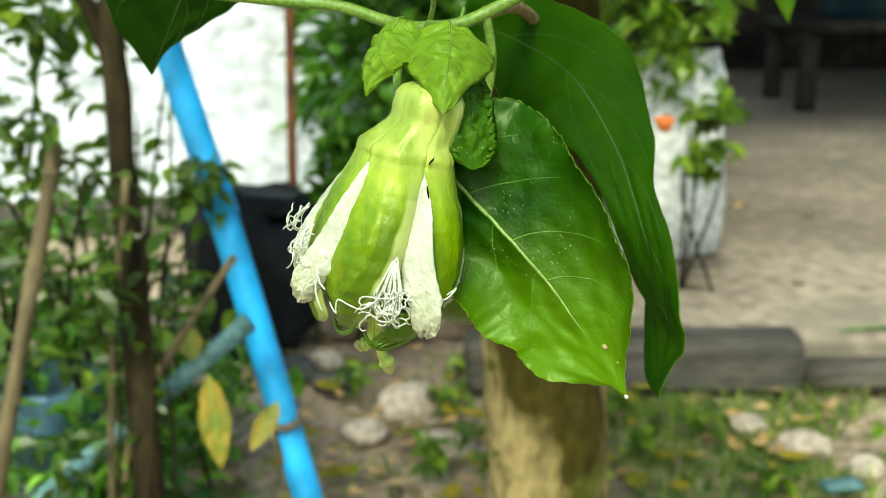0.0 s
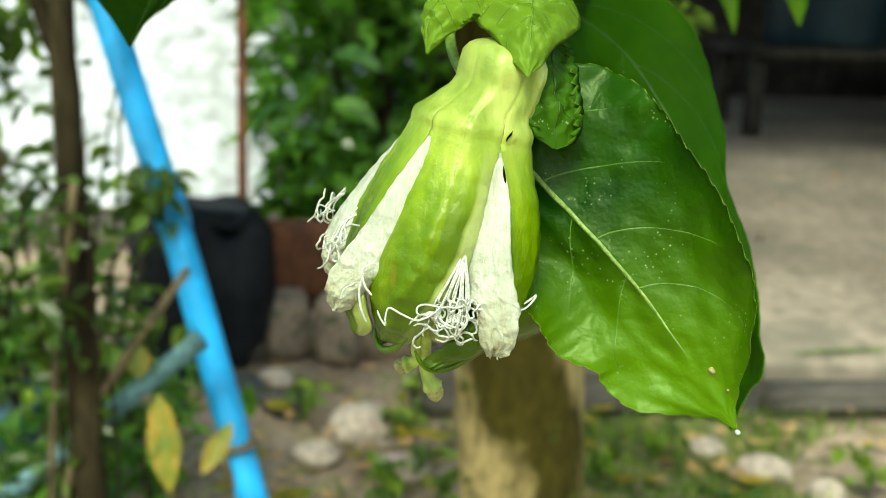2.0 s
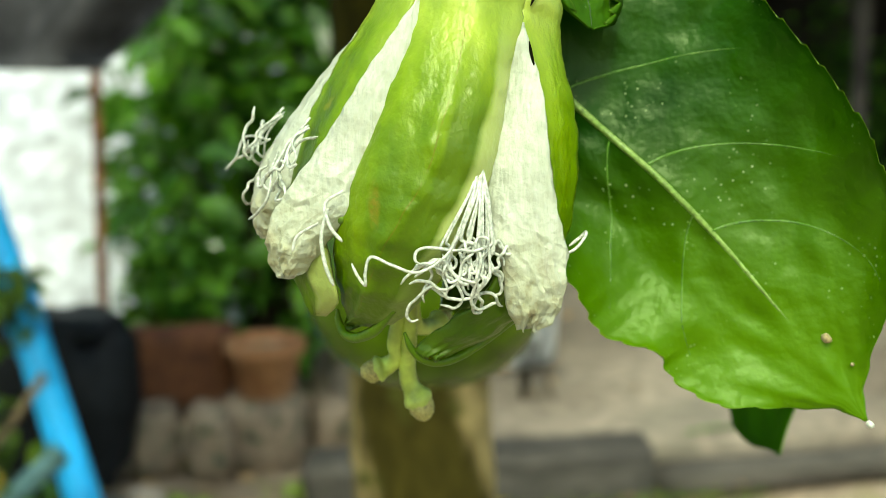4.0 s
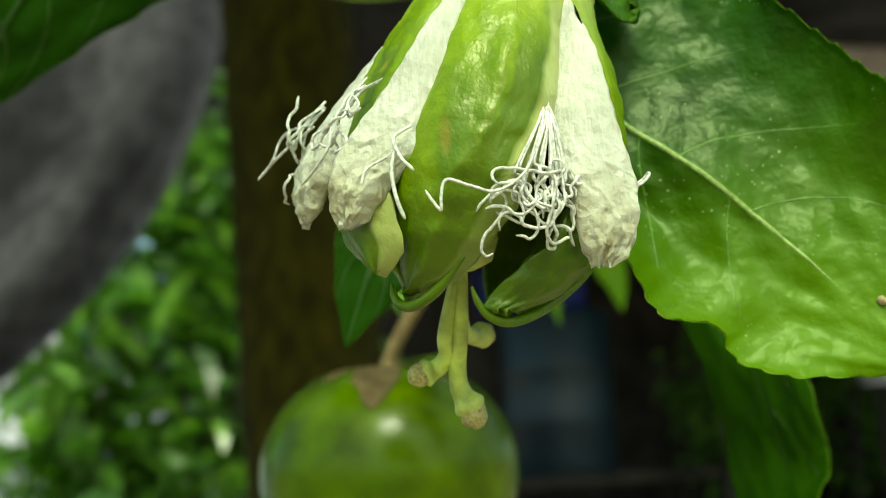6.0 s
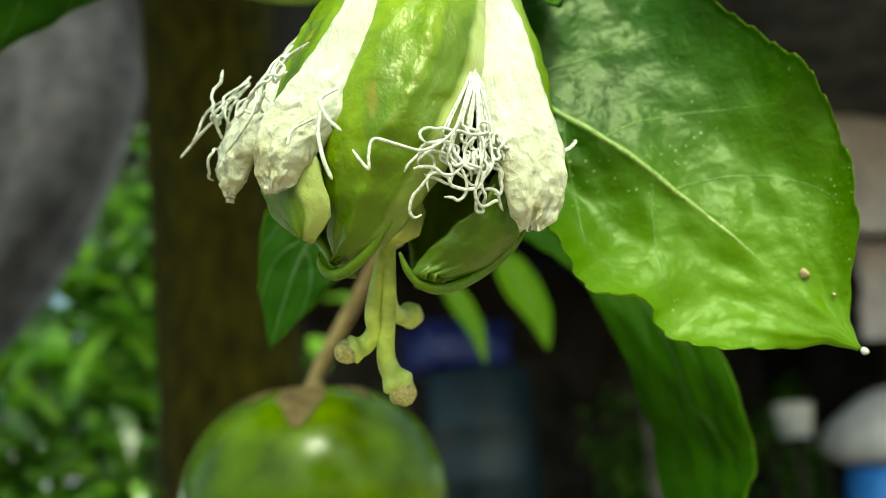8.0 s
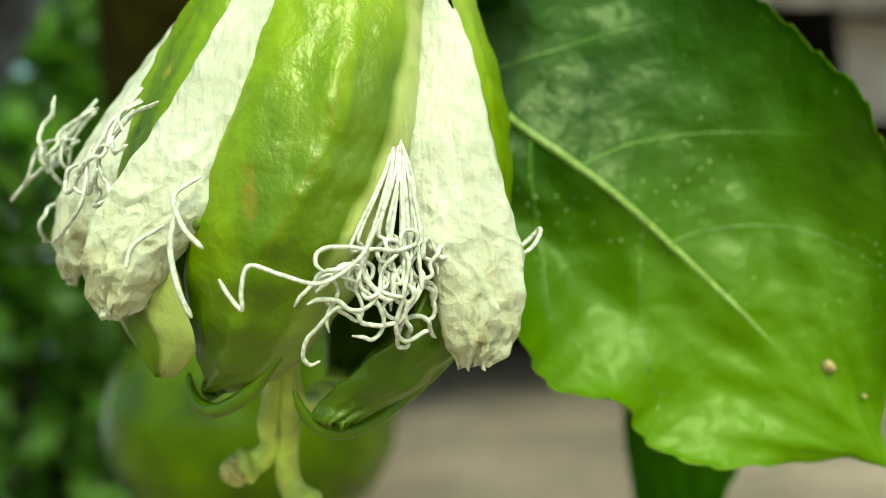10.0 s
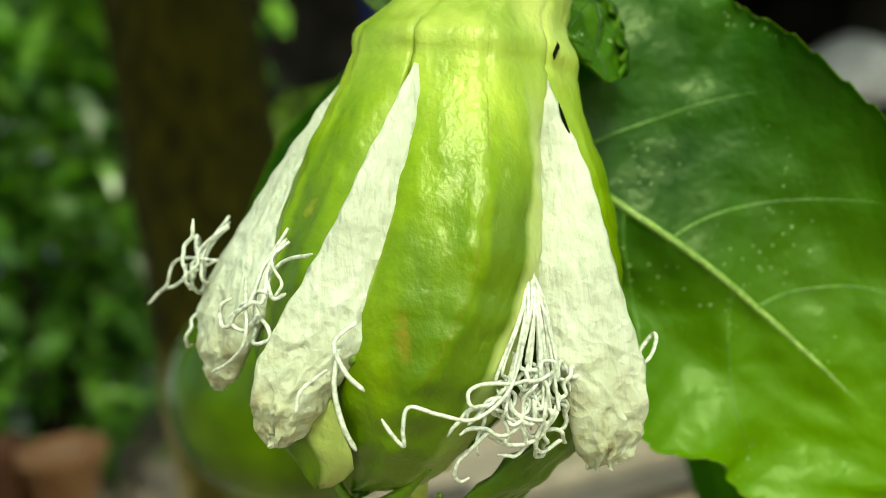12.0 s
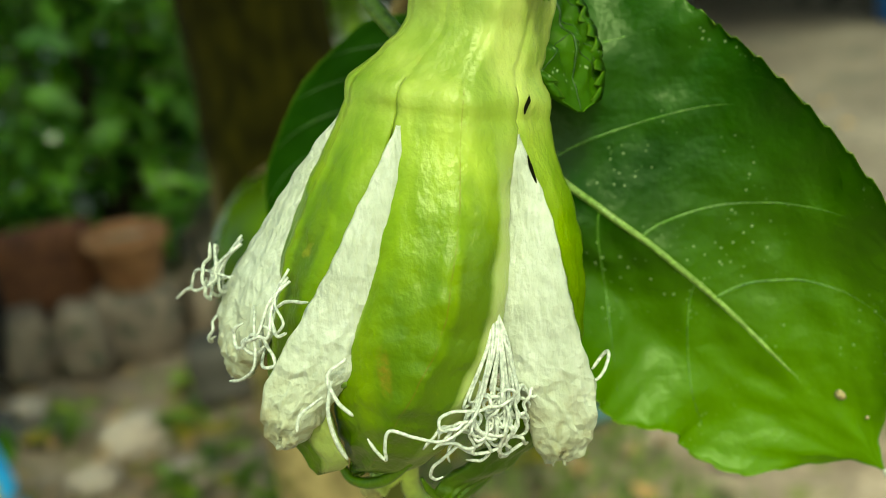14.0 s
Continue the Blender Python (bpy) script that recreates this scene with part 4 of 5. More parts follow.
hanging_leaf("bright yellow leaf on a twig", (-0.305, 1.20, 0.335), (-0.01, 0.02, 0.04), 0.016, M_YELLOW, 3.0)

# ---- the passion-flower vine ----
TOP = Vector((-0.0053, 0.2490, 0.7735))        # top of the flower's cup, where the stalk enters
DOWN = Vector((-0.20, 0.02, -1.0)).normalized()  # its hanging axis
EAST = (Vector((1, 0, 0)) - DOWN * DOWN.x).normalized()
NORTH = DOWN.cross(EAST) * -1
if NORTH.y < 0:
    NORTH = -NORTH
FRONT = -102.0                                  # bearing of the middle sepal
PROFILE = [(-0.6, 4.4), (0, 5.9), (0.8, 7.3), (2.5, 8.3), (5, 8.5), (7.5, 8.2), (9.5, 8.7), (12, 9.9), (15, 11.2), (17, 12.0), (18.2, 12.2), (19.2, 12.3), (20.5, 12.6),
           (24, 13.8), (28, 15.3), (32, 16.6), (37, 17.7), (42, 18.2), (47, 17.8), (51, 16.4), (55, 14.0), (58, 11.5), (62, 8.0)]


def cup(s, angle, r):
    """A point s mm below the cup's top, at a bearing in degrees, r mm off the axis."""
    a = radians(angle)
    bent = max(0.0, min(1.0, (15.0 - s) / 8.0))
    return TOP + DOWN * (s / 1000) + EAST * (0.0030 * bent * bent * (3 - 2 * bent)) + (EAST * math.cos(a) + NORTH * math.sin(a)) * (r / 1000)


def girth(s):
    return lerp_table(PROFILE, s)


def skin(s, a):
    """Radius of the ribbed cup at s and bearing a: five lobes, fine ribs, a double ring above the sepals."""
    r = girth(s)
    lobes = 0.030 * math.cos(radians((a - FRONT) * 5)) + 0.012 * math.cos(radians((a - FRONT) * 10))
    r *= 1 + lobes * min(1, max(0, s) / 5)
    r += 0.26 * noise.noise((math.cos(radians(a)) * 3, math.sin(radians(a)) * 3, s * 0.35))
    ring = 0.8 + 0.5 * noise.noise((math.cos(radians(a)) * 2, math.sin(radians(a)) * 2, 1))
    r += 0.58 * ring * math.exp(-((s - 15.2) / 1.1) ** 2) - 0.42 * ring * math.exp(-((s - 17.4) / 0.7) ** 2) - 0.34 * math.exp(-((s - 12.2) / 0.9) ** 2)
    groove = math.exp(-(((a - FRONT + 36) % 72 - 36) / 1.7) ** 2) + math.exp(-(((a - FRONT) % 72 - 36) / 2.0) ** 2)
    return r - 0.28 * groove * min(1, max(0, s - 1) / 3)


flower = thing("wilted_flower", "closed green passion flower with wilted white petals, hanging from its stalk", "flower")


def cup_mesh():
    bm = bmesh.new()
    uv = bm.loops.layers.uv.new("UVMap")
    rows, where = [], {}
    rings = [0.0, 0.4, 0.9, 1.6, 2.5, 3.8, 5, 6.2, 7.5, 8.6, 9.5, 10.8, 12, 13.5, 15, 16, 17, 17.6, 18.2, 18.7, 19.3, 20.2]
    for s in [-1.0, -0.6] + rings:
        row = []
        for k in range(150):
            a = 360 * k / 150
            seam = math.cos(radians((a - FRONT) * 5))
            r = (skin(s, a) if s > -0.8 else 2.4) - 0.9 * max(0, (s - 16.5) / 3.0) ** 1.5
            v = bm.verts.new(cup(s, a, r))
            where[v] = (0.26 + 0.18 * seam, max(0, s) / 62)
            row.append(v)
        rows.append(row)
    for a, b in zip(rows, rows[1:]):
        for k in range(150):
            f = bm.faces.new((a[k], b[k], b[(k + 1) % 150], a[(k + 1) % 150]))
            for lo in f.loops:
                lo[uv].uv = where[lo.vert]
    bm.faces.new(rows[0])
    bmesh.ops.recalc_face_normals(bm, faces=bm.faces)
    return bm


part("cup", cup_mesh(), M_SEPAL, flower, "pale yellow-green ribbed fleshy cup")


def sepal_mesh(bearing, edges, length=60.0, horn=(), seed=0.0, closing=1.0, tuck=0.0, flare=()):
    """One fleshy sepal: a curved strip from the collar to a hooked tip. edges: (s, left half angle, right half angle)."""
    bm = bmesh.new()
    uv = bm.loops.layers.uv.new("UVMap")
    nu, nv = 70, 17
    left = [(e[0], e[1]) for e in edges]
    right = [(e[0], e[2]) for e in edges]
    rows, where = [], {}
    for i in range(nu + 1):
        s = 12.6 + (length - 12.6) * i / nu
        f = i / nu
        lo, hi = lerp_table(left, s), lerp_table(right, s)
        row = []
        for j in range(-nv, nv + 1):
            v = j / nv
            a = bearing + lo + (hi - lo) * (0.5 + 0.5 * v)
            q = abs(v)
            free = min(1, max(0, (s - 18) / 8))
            own = lerp_table(flare, s) if flare and s > 42 else girth(s) * (1 if s < 50 else 1 - (1 - closing) * (s - 50) / 10)
            w = min(1, max(0, (s - 17) / 7))
            r = skin(s, a) * (1 - w) + own * w
            r += 0.07 - 0.16 * max(0, (15.0 - s) / 2.4)
            r += (0.75 + 0.35 * noise.noise((seed, s * 0.55, 2))) * math.exp(-(v / 0.13) ** 2) * min(1, max(0, (s - 19) / 14)) * (1 - 0.5 * f)      # keel
            r += 0.9 * math.cos(v * math.pi * 0.5) * free                                                  # cheek
            r -= 0.8 * q ** 4 * free                                                                        # turned-in margin
            r -= tuck * max(0.0, (v - 0.3) / 0.7) ** 1.7 * lerp_table([(20, 0), (27, 1), (40, 0.9), (46, 0.3), (52, 0)], s)
            r += 0.34 * w * noise.noise((v * 2.2 + seed, s * 0.16, seed)) + 0.26 * noise.noise((v * 5 + seed, s * 0.42, 5 + seed)) * min(1, max(0, f - 0.1) * 3)
            r += 0.17 * noise.noise((v * 9 + seed, s * 0.9, 9 + seed)) * min(1, f * 3)
            vert = bm.verts.new(cup(s, a, r))
            where[vert] = (0.5 + 0.5 * v, s / 62)
            row.append(vert)
        rows.append(row)
    for a, b in zip(rows, rows[1:]):
        for k in range(2 * nv):
            f = bm.faces.new((a[k], b[k], b[k + 1], a[k + 1]))
            for lo in f.loops:
                lo[uv].uv = where[lo.vert]
    bmesh.ops.recalc_face_normals(bm, faces=bm.faces)
    bm.faces.ensure_lookup_table()
    probe = bm.faces[len(bm.faces) // 3]
    if probe.normal.dot(probe.calc_center_median() - (TOP + DOWN * 0.035)) < 0:
        bmesh.ops.reverse_faces(bm, faces=bm.faces)
    bmesh.ops.solidify(bm, geom=bm.faces[:], thickness=0.0011)
    if horn:
        old = set(bm.faces)
        tube([cup(s, FRONT + a, r) for s, a, r in horn], [(0, 0.0003), (0.25, 0.00075), (0.6, 0.0007), (0.85, 0.0005), (1, 0.00022)], 10, 44, bm=bm)
        for f in bm.faces:
            if f not in old:
                for lo in f.loops:
                    lo[uv].uv = (0.3, 0.9)
    return bm


PLAIN = [(12.6, -36.5, 36.5), (19, -36, 36), (22, -33, 33), (28, -31, 31), (34, -30, 30), (40, -29, 29), (46, -27.5, 27.5), (51, -25, 25), (55, -21, 21), (58, -15, 15), (60, -10, 10)]
MIDDLE = [(12.6, -36.5, 37), (18.8, -36, 36.5), (22.3, -35, 36), (26, -34.5, 36), (29.3, -33.8, 34), (34, -33, 30.5), (37.4, -32.6, 29), (41, -34, 26), (45.3, -37.7, 20), (51.1, -45, 14), (54.8, -48.7, 7), (57.6, -54, 1), (59.8, -59, -9), (61.2, -62, -30), (62, -63, -53)]
RIGHT = [(12.6, -36, 36), (18.2, -37, 36), (20, -36, 34), (23, -33, 33), (27.2, -30, 32), (32, -28, 30), (36.5, -26, 29), (41, -25, 27), (46, -27, 23), (50, -31, 15), (53.6, -37, 11), (57.5, -47, 6), (60.2, -55, -2), (62.2, -60, -20), (63.4, -64, -42), (64, -66, -60)]
LEFT = [(12.6, -36.5, 36.5), (19, -34, 36), (25.6, -24, 34), (32, -21, 31.5), (38, -20, 28), (42.7, -18, 27), (46, -20, 27), (50, -24, 28), (52.5, -22, 31), (54.5, -18, 33), (56.5, -11, 35.5), (58, -3, 35), (59.2, 5, 31), (60.2, 12, 25), (60.9, 18, 20)]
HORN_MIDDLE = [(57.5, -8, 12.4), (60.5, -19, 10.2), (62.3, -32, 9.2), (63.4, -47, 8.8), (63.4, -60, 9.2), (62.2, -69, 9.8), (60.6, -72, 10.2)]
HORN_RIGHT = [(51.5, 74, 17.4), (55.2, 77, 15.6), (59.6, 70, 12.2), (62.6, 52, 10.2), (63.9, 34, 9.4), (63.7, 18, 9.2), (62.4, 7, 9.4), (60.6, 0, 9.8)]
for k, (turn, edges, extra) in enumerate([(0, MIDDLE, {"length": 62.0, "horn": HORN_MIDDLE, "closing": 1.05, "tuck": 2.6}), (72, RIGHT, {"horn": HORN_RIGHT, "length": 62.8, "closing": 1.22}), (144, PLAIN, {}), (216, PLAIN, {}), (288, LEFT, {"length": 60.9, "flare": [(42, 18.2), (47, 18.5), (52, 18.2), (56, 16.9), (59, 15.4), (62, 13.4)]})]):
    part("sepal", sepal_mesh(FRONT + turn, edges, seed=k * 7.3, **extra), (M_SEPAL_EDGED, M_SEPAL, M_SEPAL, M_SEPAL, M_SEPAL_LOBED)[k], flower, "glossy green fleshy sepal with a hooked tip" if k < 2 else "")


def petal_mesh(track, seed):
    """A wilted petal: a thin tongue of rows (s, left bearing, right bearing, left radius, right radius, half thickness), smooth above and crumpled at its end."""
    bm = bmesh.new()
    uv = bm.loops.layers.uv.new("UVMap")
    n, half = 130, 34
    cols = [[(row[0], row[k]) for row in track] for k in range(6)]
    s0, s1 = track[0][0], track[-1][0]
    rows, where = [], {}
    for i in range(n + 1):
        f = i / n
        s = s0 + (s1 - s0) * f
        a0, a1, r0, r1, th = (lerp_table(cols[k], s) for k in (1, 2, 3, 4, 5))
        wrinkled = max(0.0, (f - 0.55) / 0.45)
        row = []
        for side in (1, -1):
            for j in range(half):
                v = (-1 + 2 * j / half) * side
                e = 0.5 + 0.5 * v
                arch = 1 - v * v
                ragged = 1 + 0.22 * noise.noise((s * 0.45, seed, 1 if v > 0 else 5)) * f * f
                a = FRONT + a0 + (a1 - a0) * (0.5 + 0.5 * v * ragged)
                r = r0 + (r1 - r0) * e + 0.45 * arch + side * th * min(1, 2.2 * arch) ** 0.5 * (0.75 if f < 0.6 else 0.9)
                fold = 0.24 * noise.noise((v * 4.5 + seed, s * 0.09, 1)) + 0.13 * noise.noise((v * 11 + seed, s * 0.30, 2)) + 0.07 * noise.noise((v * 24 + seed, s * 0.7, 3))
                crumple = 0.85 * noise.noise((v * 3.2 + seed, s * 0.30, 4)) + 0.6 * noise.noise((v * 7 + seed, s * 0.75, 5)) + 0.34 * noise.noise((v * 15 + seed, s * 1.6, 6)) - 0.35 * abs(noise.noise((v * 5 + seed, s * 0.5, 8)))
                r += side * (fold * min(1, f * 2.5) * (1 - 0.4 * wrinkled) + crumple * wrinkled) * (0.35 + 0.65 * arch)
                vert = bm.verts.new(cup(s + 1.1 * wrinkled * noise.noise((v * 4 + seed, s * 0.4, 9)), a, r))
                where[vert] = (e, f)
                row.append(vert)
        rows.append(row)
    m = 2 * half
    for a, b in zip(rows, rows[1:]):
        for k in range(m):
            f = bm.faces.new((a[k], a[(k + 1) % m], b[(k + 1) % m], b[k]))
            for lo in f.loops:
                lo[uv].uv = where[lo.vert]
    bm.faces.new(rows[0][::-1])
    bm.faces.new(rows[-1])
    bmesh.ops.recalc_face_normals(bm, faces=bm.faces)
    return bm


HIDDEN = [(20, 0, 2, 11, 11, 0.3), (30, -8, 8, 15.3, 15.3, 0.6), (40, -11, 11, 17.5, 17.5, 1.0), (50, -10, 10, 17, 17, 1.6), (54, -3, 3, 15.6, 15.6, 0.6)]
PETALS = [
    [(18.8, 32.2, 38, 11.1, 11.6, 0.15), (22, 29, 41, 11.4, 13.2, 0.2), (25, 31, 42.3, 11.4, 15.2, 0.3), (28, 30, 42.3, 11.6, 17, 0.35), (31, 27, 42, 12.3, 18.4, 0.4), (34, 24.5, 42, 13, 19.7, 0.4), (37, 24, 43, 13.7, 20.8, 0.5), (40, 25.5, 45, 14.4, 21.7, 0.7),
     (43, 27.5, 48, 15.3, 22.4, 1), (46, 29.5, 50.5, 16.4, 23.1, 1.3), (49, 35.2, 51, 18.1, 23.4, 1.6), (52, 37.2, 52.5, 18.9, 22.8, 1.7), (54.5, 41.2, 53, 19.1, 21.9, 1.4), (56.2, 45.7, 51, 19.2, 20.8, 0.6)],
    [(18.8, -33, -30.8, 12.2, 11.76, 0.15), (22, -34.5, -26, 14.3, 12.4, 0.2), (25, -36.5, -26, 15.6, 13.8, 0.3), (28, -39, -26, 16.9, 15, 0.35), (31, -41, -26.5, 17.9, 15.6, 0.4), (34, -43.5, -26.5, 18.7, 16, 0.4), (37, -47, -27.5, 19.2, 16, 0.5), (40, -50, -29, 20, 16, 0.7),
     (43, -52.75, -31, 20.9, 16, 1.15), (46, -55.5, -32, 21.6, 16.2, 1.49), (49, -56, -38.8, 22.4, 17.56, 1.72), (52, -57, -42.8, 22.4, 18.56, 1.72), (54.5, -59.5, -47, 20.8, 18.96, 1.5), (56.4, -58, -51, 20, 19.36, 0.7)],
    [(19, -101, -97, 11.6, 11.6, 0.15), (24, -101, -92, 15.2, 13.4, 0.25), (28, -100, -84, 17.5, 14.8, 0.3), (31, -100, -79, 19.2, 15.8, 0.3), (34, -100, -76, 20.6, 16.8, 0.4), (37, -103, -72, 22.3, 17.6, 0.5), (40, -105.5, -71.5, 23.9, 18.2, 0.7), (43, -106, -71.5, 25.0, 18.8, 0.9),
     (46, -104, -74, 25.2, 19.6, 1.2), (49, -101, -79, 24.4, 20.4, 1.3), (51.5, -99, -85, 23.2, 21.0, 1.1), (53.4, -97, -91, 22.4, 21.6, 0.5)],
    [(s, a + 108, c + 108, d, e, f) for s, a, c, d, e, f in HIDDEN],
    [(s, a + 180, c + 180, d, e, f) for s, a, c, d, e, f in HIDDEN],
]
for k, track in enumerate(PETALS):
    part("petal", petal_mesh(track, 3.7 * k), M_PETAL, flower, "crumpled greenish-white wilted petal")


def filament(points, r=0.20, n=36):
    part("filament", tube([cup(*p) for p in points], [(0, r * 0.8 / 1000), (0.5, r / 1000), (0.93, r / 1000), (1, r * 0.5 / 1000)], 7, n), M_FILAMENT, flower)


def tangle(bearing, spread, s_root, s_low, s_end, radius, count, seed, steps=16, sink=0.0):
    """Curly filaments that fan out of one gap as straight strands and end in loose loops."""
    rnd = random.Random(seed)
    for k in range(count):
        a = bearing + rnd.uniform(-1.6, 1.6)
        target = bearing + rnd.uniform(-spread, spread)
        low = s_low + rnd.uniform(-2.0, 3.0)
        pts = [(s_root - 3 + rnd.uniform(0, 2.5), a, radius - 2.6), ((s_root * 2 + low) / 3, a * 0.7 + target * 0.3, radius - 0.4), (low, a * 0.3 + target * 0.7, radius + rnd.uniform(-0.4, 0.8))]
        s, b, r = pts[-1]
        way, bend = rnd.uniform(-0.8, 0.8), rnd.uniform(-0.5, 0.5)
        middle = s_low * 0.45 + s_end * 0.55
        for _ in range(rnd.randint(steps - 5, steps + 4)):
            bend = 0.55 * bend + rnd.gauss(0, 0.55)
            home = math.atan2((bearing - b) * 0.33, middle - s)
            pull = min(1.0, math.hypot((bearing - b) / spread, (middle - s) * 2 / (s_end - s_low))) ** 3
            way += bend + 0.45 * pull * math.sin(home - way)
            s += 0.95 * math.cos(way)
            b += 2.9 * math.sin(way)
            inner = radius - max(0.0, s - s_low - 3) * sink
            r = min(inner + 1.5, max(inner - 1.0, r + rnd.gauss(0, 0.35)))
            pts.append((s, b, r))
        filament(pts, rnd.uniform(0.19, 0.23), 72)


tangle(FRONT + 18, 16, 38, 46.5, 55.0, 18.6, 22, 21, steps=14, sink=0.55)
filament([(45, FRONT + 13, 19.6), (48.5, FRONT + 9, 20.2), (51.0, FRONT + 1, 20.0), (50.8, FRONT - 8, 20.0), (50.4, FRONT - 16, 20.0), (52.4, FRONT - 17, 20.0), (54.0, FRONT - 16.5, 19.6), (53.0, FRONT - 20, 19.8), (51.8, FRONT - 23, 19.8)], 0.20, 60)
tangle(FRONT - 61, 13, 38, 42, 53, 22.2, 4, 8, steps=13)
tangle(FRONT - 97, 14, 38, 40.5, 49, 25.6, 4, 12, steps=12)
filament([(40, FRONT - 92, 23.6), (41.5, FRONT - 97, 26), (43.5, FRONT - 101, 28.5), (44.2, FRONT - 106, 30.5), (46.2, FRONT - 108, 32.5)], 0.20)
filament([(40, FRONT - 90, 23.8), (40.2, FRONT - 97, 27), (41.2, FRONT - 102, 29), (43.5, FRONT - 103, 29.6), (44.6, FRONT - 107, 31)], 0.19)
filament([(40, FRONT - 62, 21), (41, FRONT - 57, 22.2), (42.2, FRONT - 53, 22.6), (41.6, FRONT - 50, 22.2)], 0.20)
filament([(41, FRONT - 70, 22), (42.8, FRONT - 62, 23.2), (46.5, FRONT - 60, 23.4), (49, FRONT - 66, 23.6), (50.5, FRONT - 74, 24)], 0.19)
filament([(43.5, FRONT - 33, 19.4), (45.5, FRONT - 37, 20.6), (48, FRONT - 33, 20.6), (49.5, FRONT - 28, 20.0)], 0.24)
filament([(46, FRONT - 36, 20.4), (49.5, FRONT - 35.5, 20.8), (53, FRONT - 33, 20.0), (55.2, FRONT - 30, 19.0)], 0.26)
filament([(48, FRONT - 38, 20.8), (50, FRONT - 42, 22.4), (52, FRONT - 42.5, 22.6)], 0.20)
filament([(46.5, FRONT + 49, 22.0), (45.2, FRONT + 53, 23.4), (43.6, FRONT + 57, 23.6), (42.9, FRONT + 59.5, 23.2), (43.6, FRONT + 60, 22.6), (45, FRONT + 56, 22.0)], 0.22)

bead = bmesh.new()
bmesh.ops.create_icosphere(bead, subdivisions=3, radius=0.0010)
for v in bead.verts:
    v.co *= 1 + 0.15 * noise.noise(v.co * 1200)
gland = part("gland", bead, M_STEM, flower, "tiny round dark green gland")
gland.location = cup(46.9, FRONT - 38, 17.3)
cam.data.dof.focus_object = gland      # the lens stays focused on the flower

# styles and stigmas below the flower
def style(points, r, knob, label):
    stem = part("style", tube(points, [(0, r * 0.8), (0.6, r), (0.82, r * 1.15), (0.93, knob), (1.0, knob * 0.7)], 14, 40), M_STYLE, flower, label)
    end = Vector(points[-1])
    way = (end - Vector(points[-2])).normalized()
    bm = bmesh.new()
    bmesh.ops.create_icosphere(bm, subdivisions=3, radius=knob * 0.82)
    for v in bm.verts:
        v.co = v.co * (1 + 0.22 * noise.noise(v.co * 900)) + end + way * knob * 0.12
    part("stigma", bm, M_STIGMA, stem, "drying brownish stigma")


ROOT = (-0.0165, 0.2525, 0.7200)
style([ROOT, (-0.0165, 0.2540, 0.7110), (-0.0165, 0.2560, 0.7060), (-0.0160, 0.2572, 0.7030), (-0.0142, 0.2570, 0.6995)], 0.00125, 0.0023, "curved pale green style with a swollen tip")
style([ROOT, (-0.0185, 0.2545, 0.7105), (-0.0180, 0.2560, 0.7075), (-0.0190, 0.2575, 0.7058), (-0.0212, 0.2577, 0.7050)], 0.0012, 0.0020, "curved pale green style with a brown tip")
style([ROOT, (-0.0150, 0.2580, 0.7120), (-0.0125, 0.2610, 0.7105), (-0.0100, 0.2630, 0.7110)], 0.0012, 0.0020, "curved pale green style with a swollen tip")
part("ovary", lathe([(0.0008, 0.004), (0.0035, 0.0025), (0.0045, -0.001), (0.0035, -0.004), (0.001, -0.0052)], 20, at=(-0.0160, 0.2515, 0.7235)), M_STYLE, flower, "pale green ovary")
# near-black rods stand in for the shade inside narrow gaps; nothing is cut
part("slit", tube([cup(14.6, FRONT + 46, 11.15), cup(15.2, FRONT + 43.5, 11.5), cup(15.8, FRONT + 40.5, 11.75), cup(16.6, FRONT + 38.5, 12.0)], [(0, 0.0001), (0.4, 0.00042), (0.65, 0.00034), (1, 0.0001)], 8, 16, flat=0.6), M_HOLE, flower, "small dark split in the cup")
part("slit", tube([cup(21.0, FRONT + 38.5, 13.1), cup(22.5, FRONT + 39.5, 13.7), cup(24.2, FRONT + 41, 14.5), cup(25.6, FRONT + 43.5, 15.0)], [(0, 0.0001), (0.3, 0.0003), (0.6, 0.0002), (0.8, 0.00032), (1, 0.0001)], 8, 16, flat=0.6), M_HOLE, flower, "small dark split in the cup")
part("flower_stalk", tube([cup(1, 0, 0.5), cup(-3, 0, 0.6), cup(-7, 70, 3), cup(-10.5, 75, 12), (-0.003, 0.285, 0.7855), (-0.004, 0.302, 0.7840)], [(0, 0.0026), (0.25, 0.0018), (0.5, 0.0013), (1, 0.0013)], 12, 30), M_STEM, flower, "short green stalk")
part("scale", tube([cup(-3.4, FRONT + 25, 2.2), cup(-4.2, FRONT + 25, 2.9), cup(-5.6, FRONT + 22, 3.0), cup(-6.6, FRONT + 18, 2.6)], [(0, 0.0003), (0.4, 0.0011), (0.75, 0.0008), (1, 0.0001)], 10, 14, flat=0.6), M_STIGMA, flower, "small withered brown scale")

# leafy bracts over the flower
BRACT = [(0, 0.0085), (0.1, 0.0112), (0.35, 0.0106), (0.6, 0.0078), (0.85, 0.0036), (1, 0.0003)]


BRACT_BLUNT = [(0, 0.004), (0.15, 0.0072), (0.5, 0.0082), (0.8, 0.0086), (0.93, 0.0060), (1, 0.0010)]


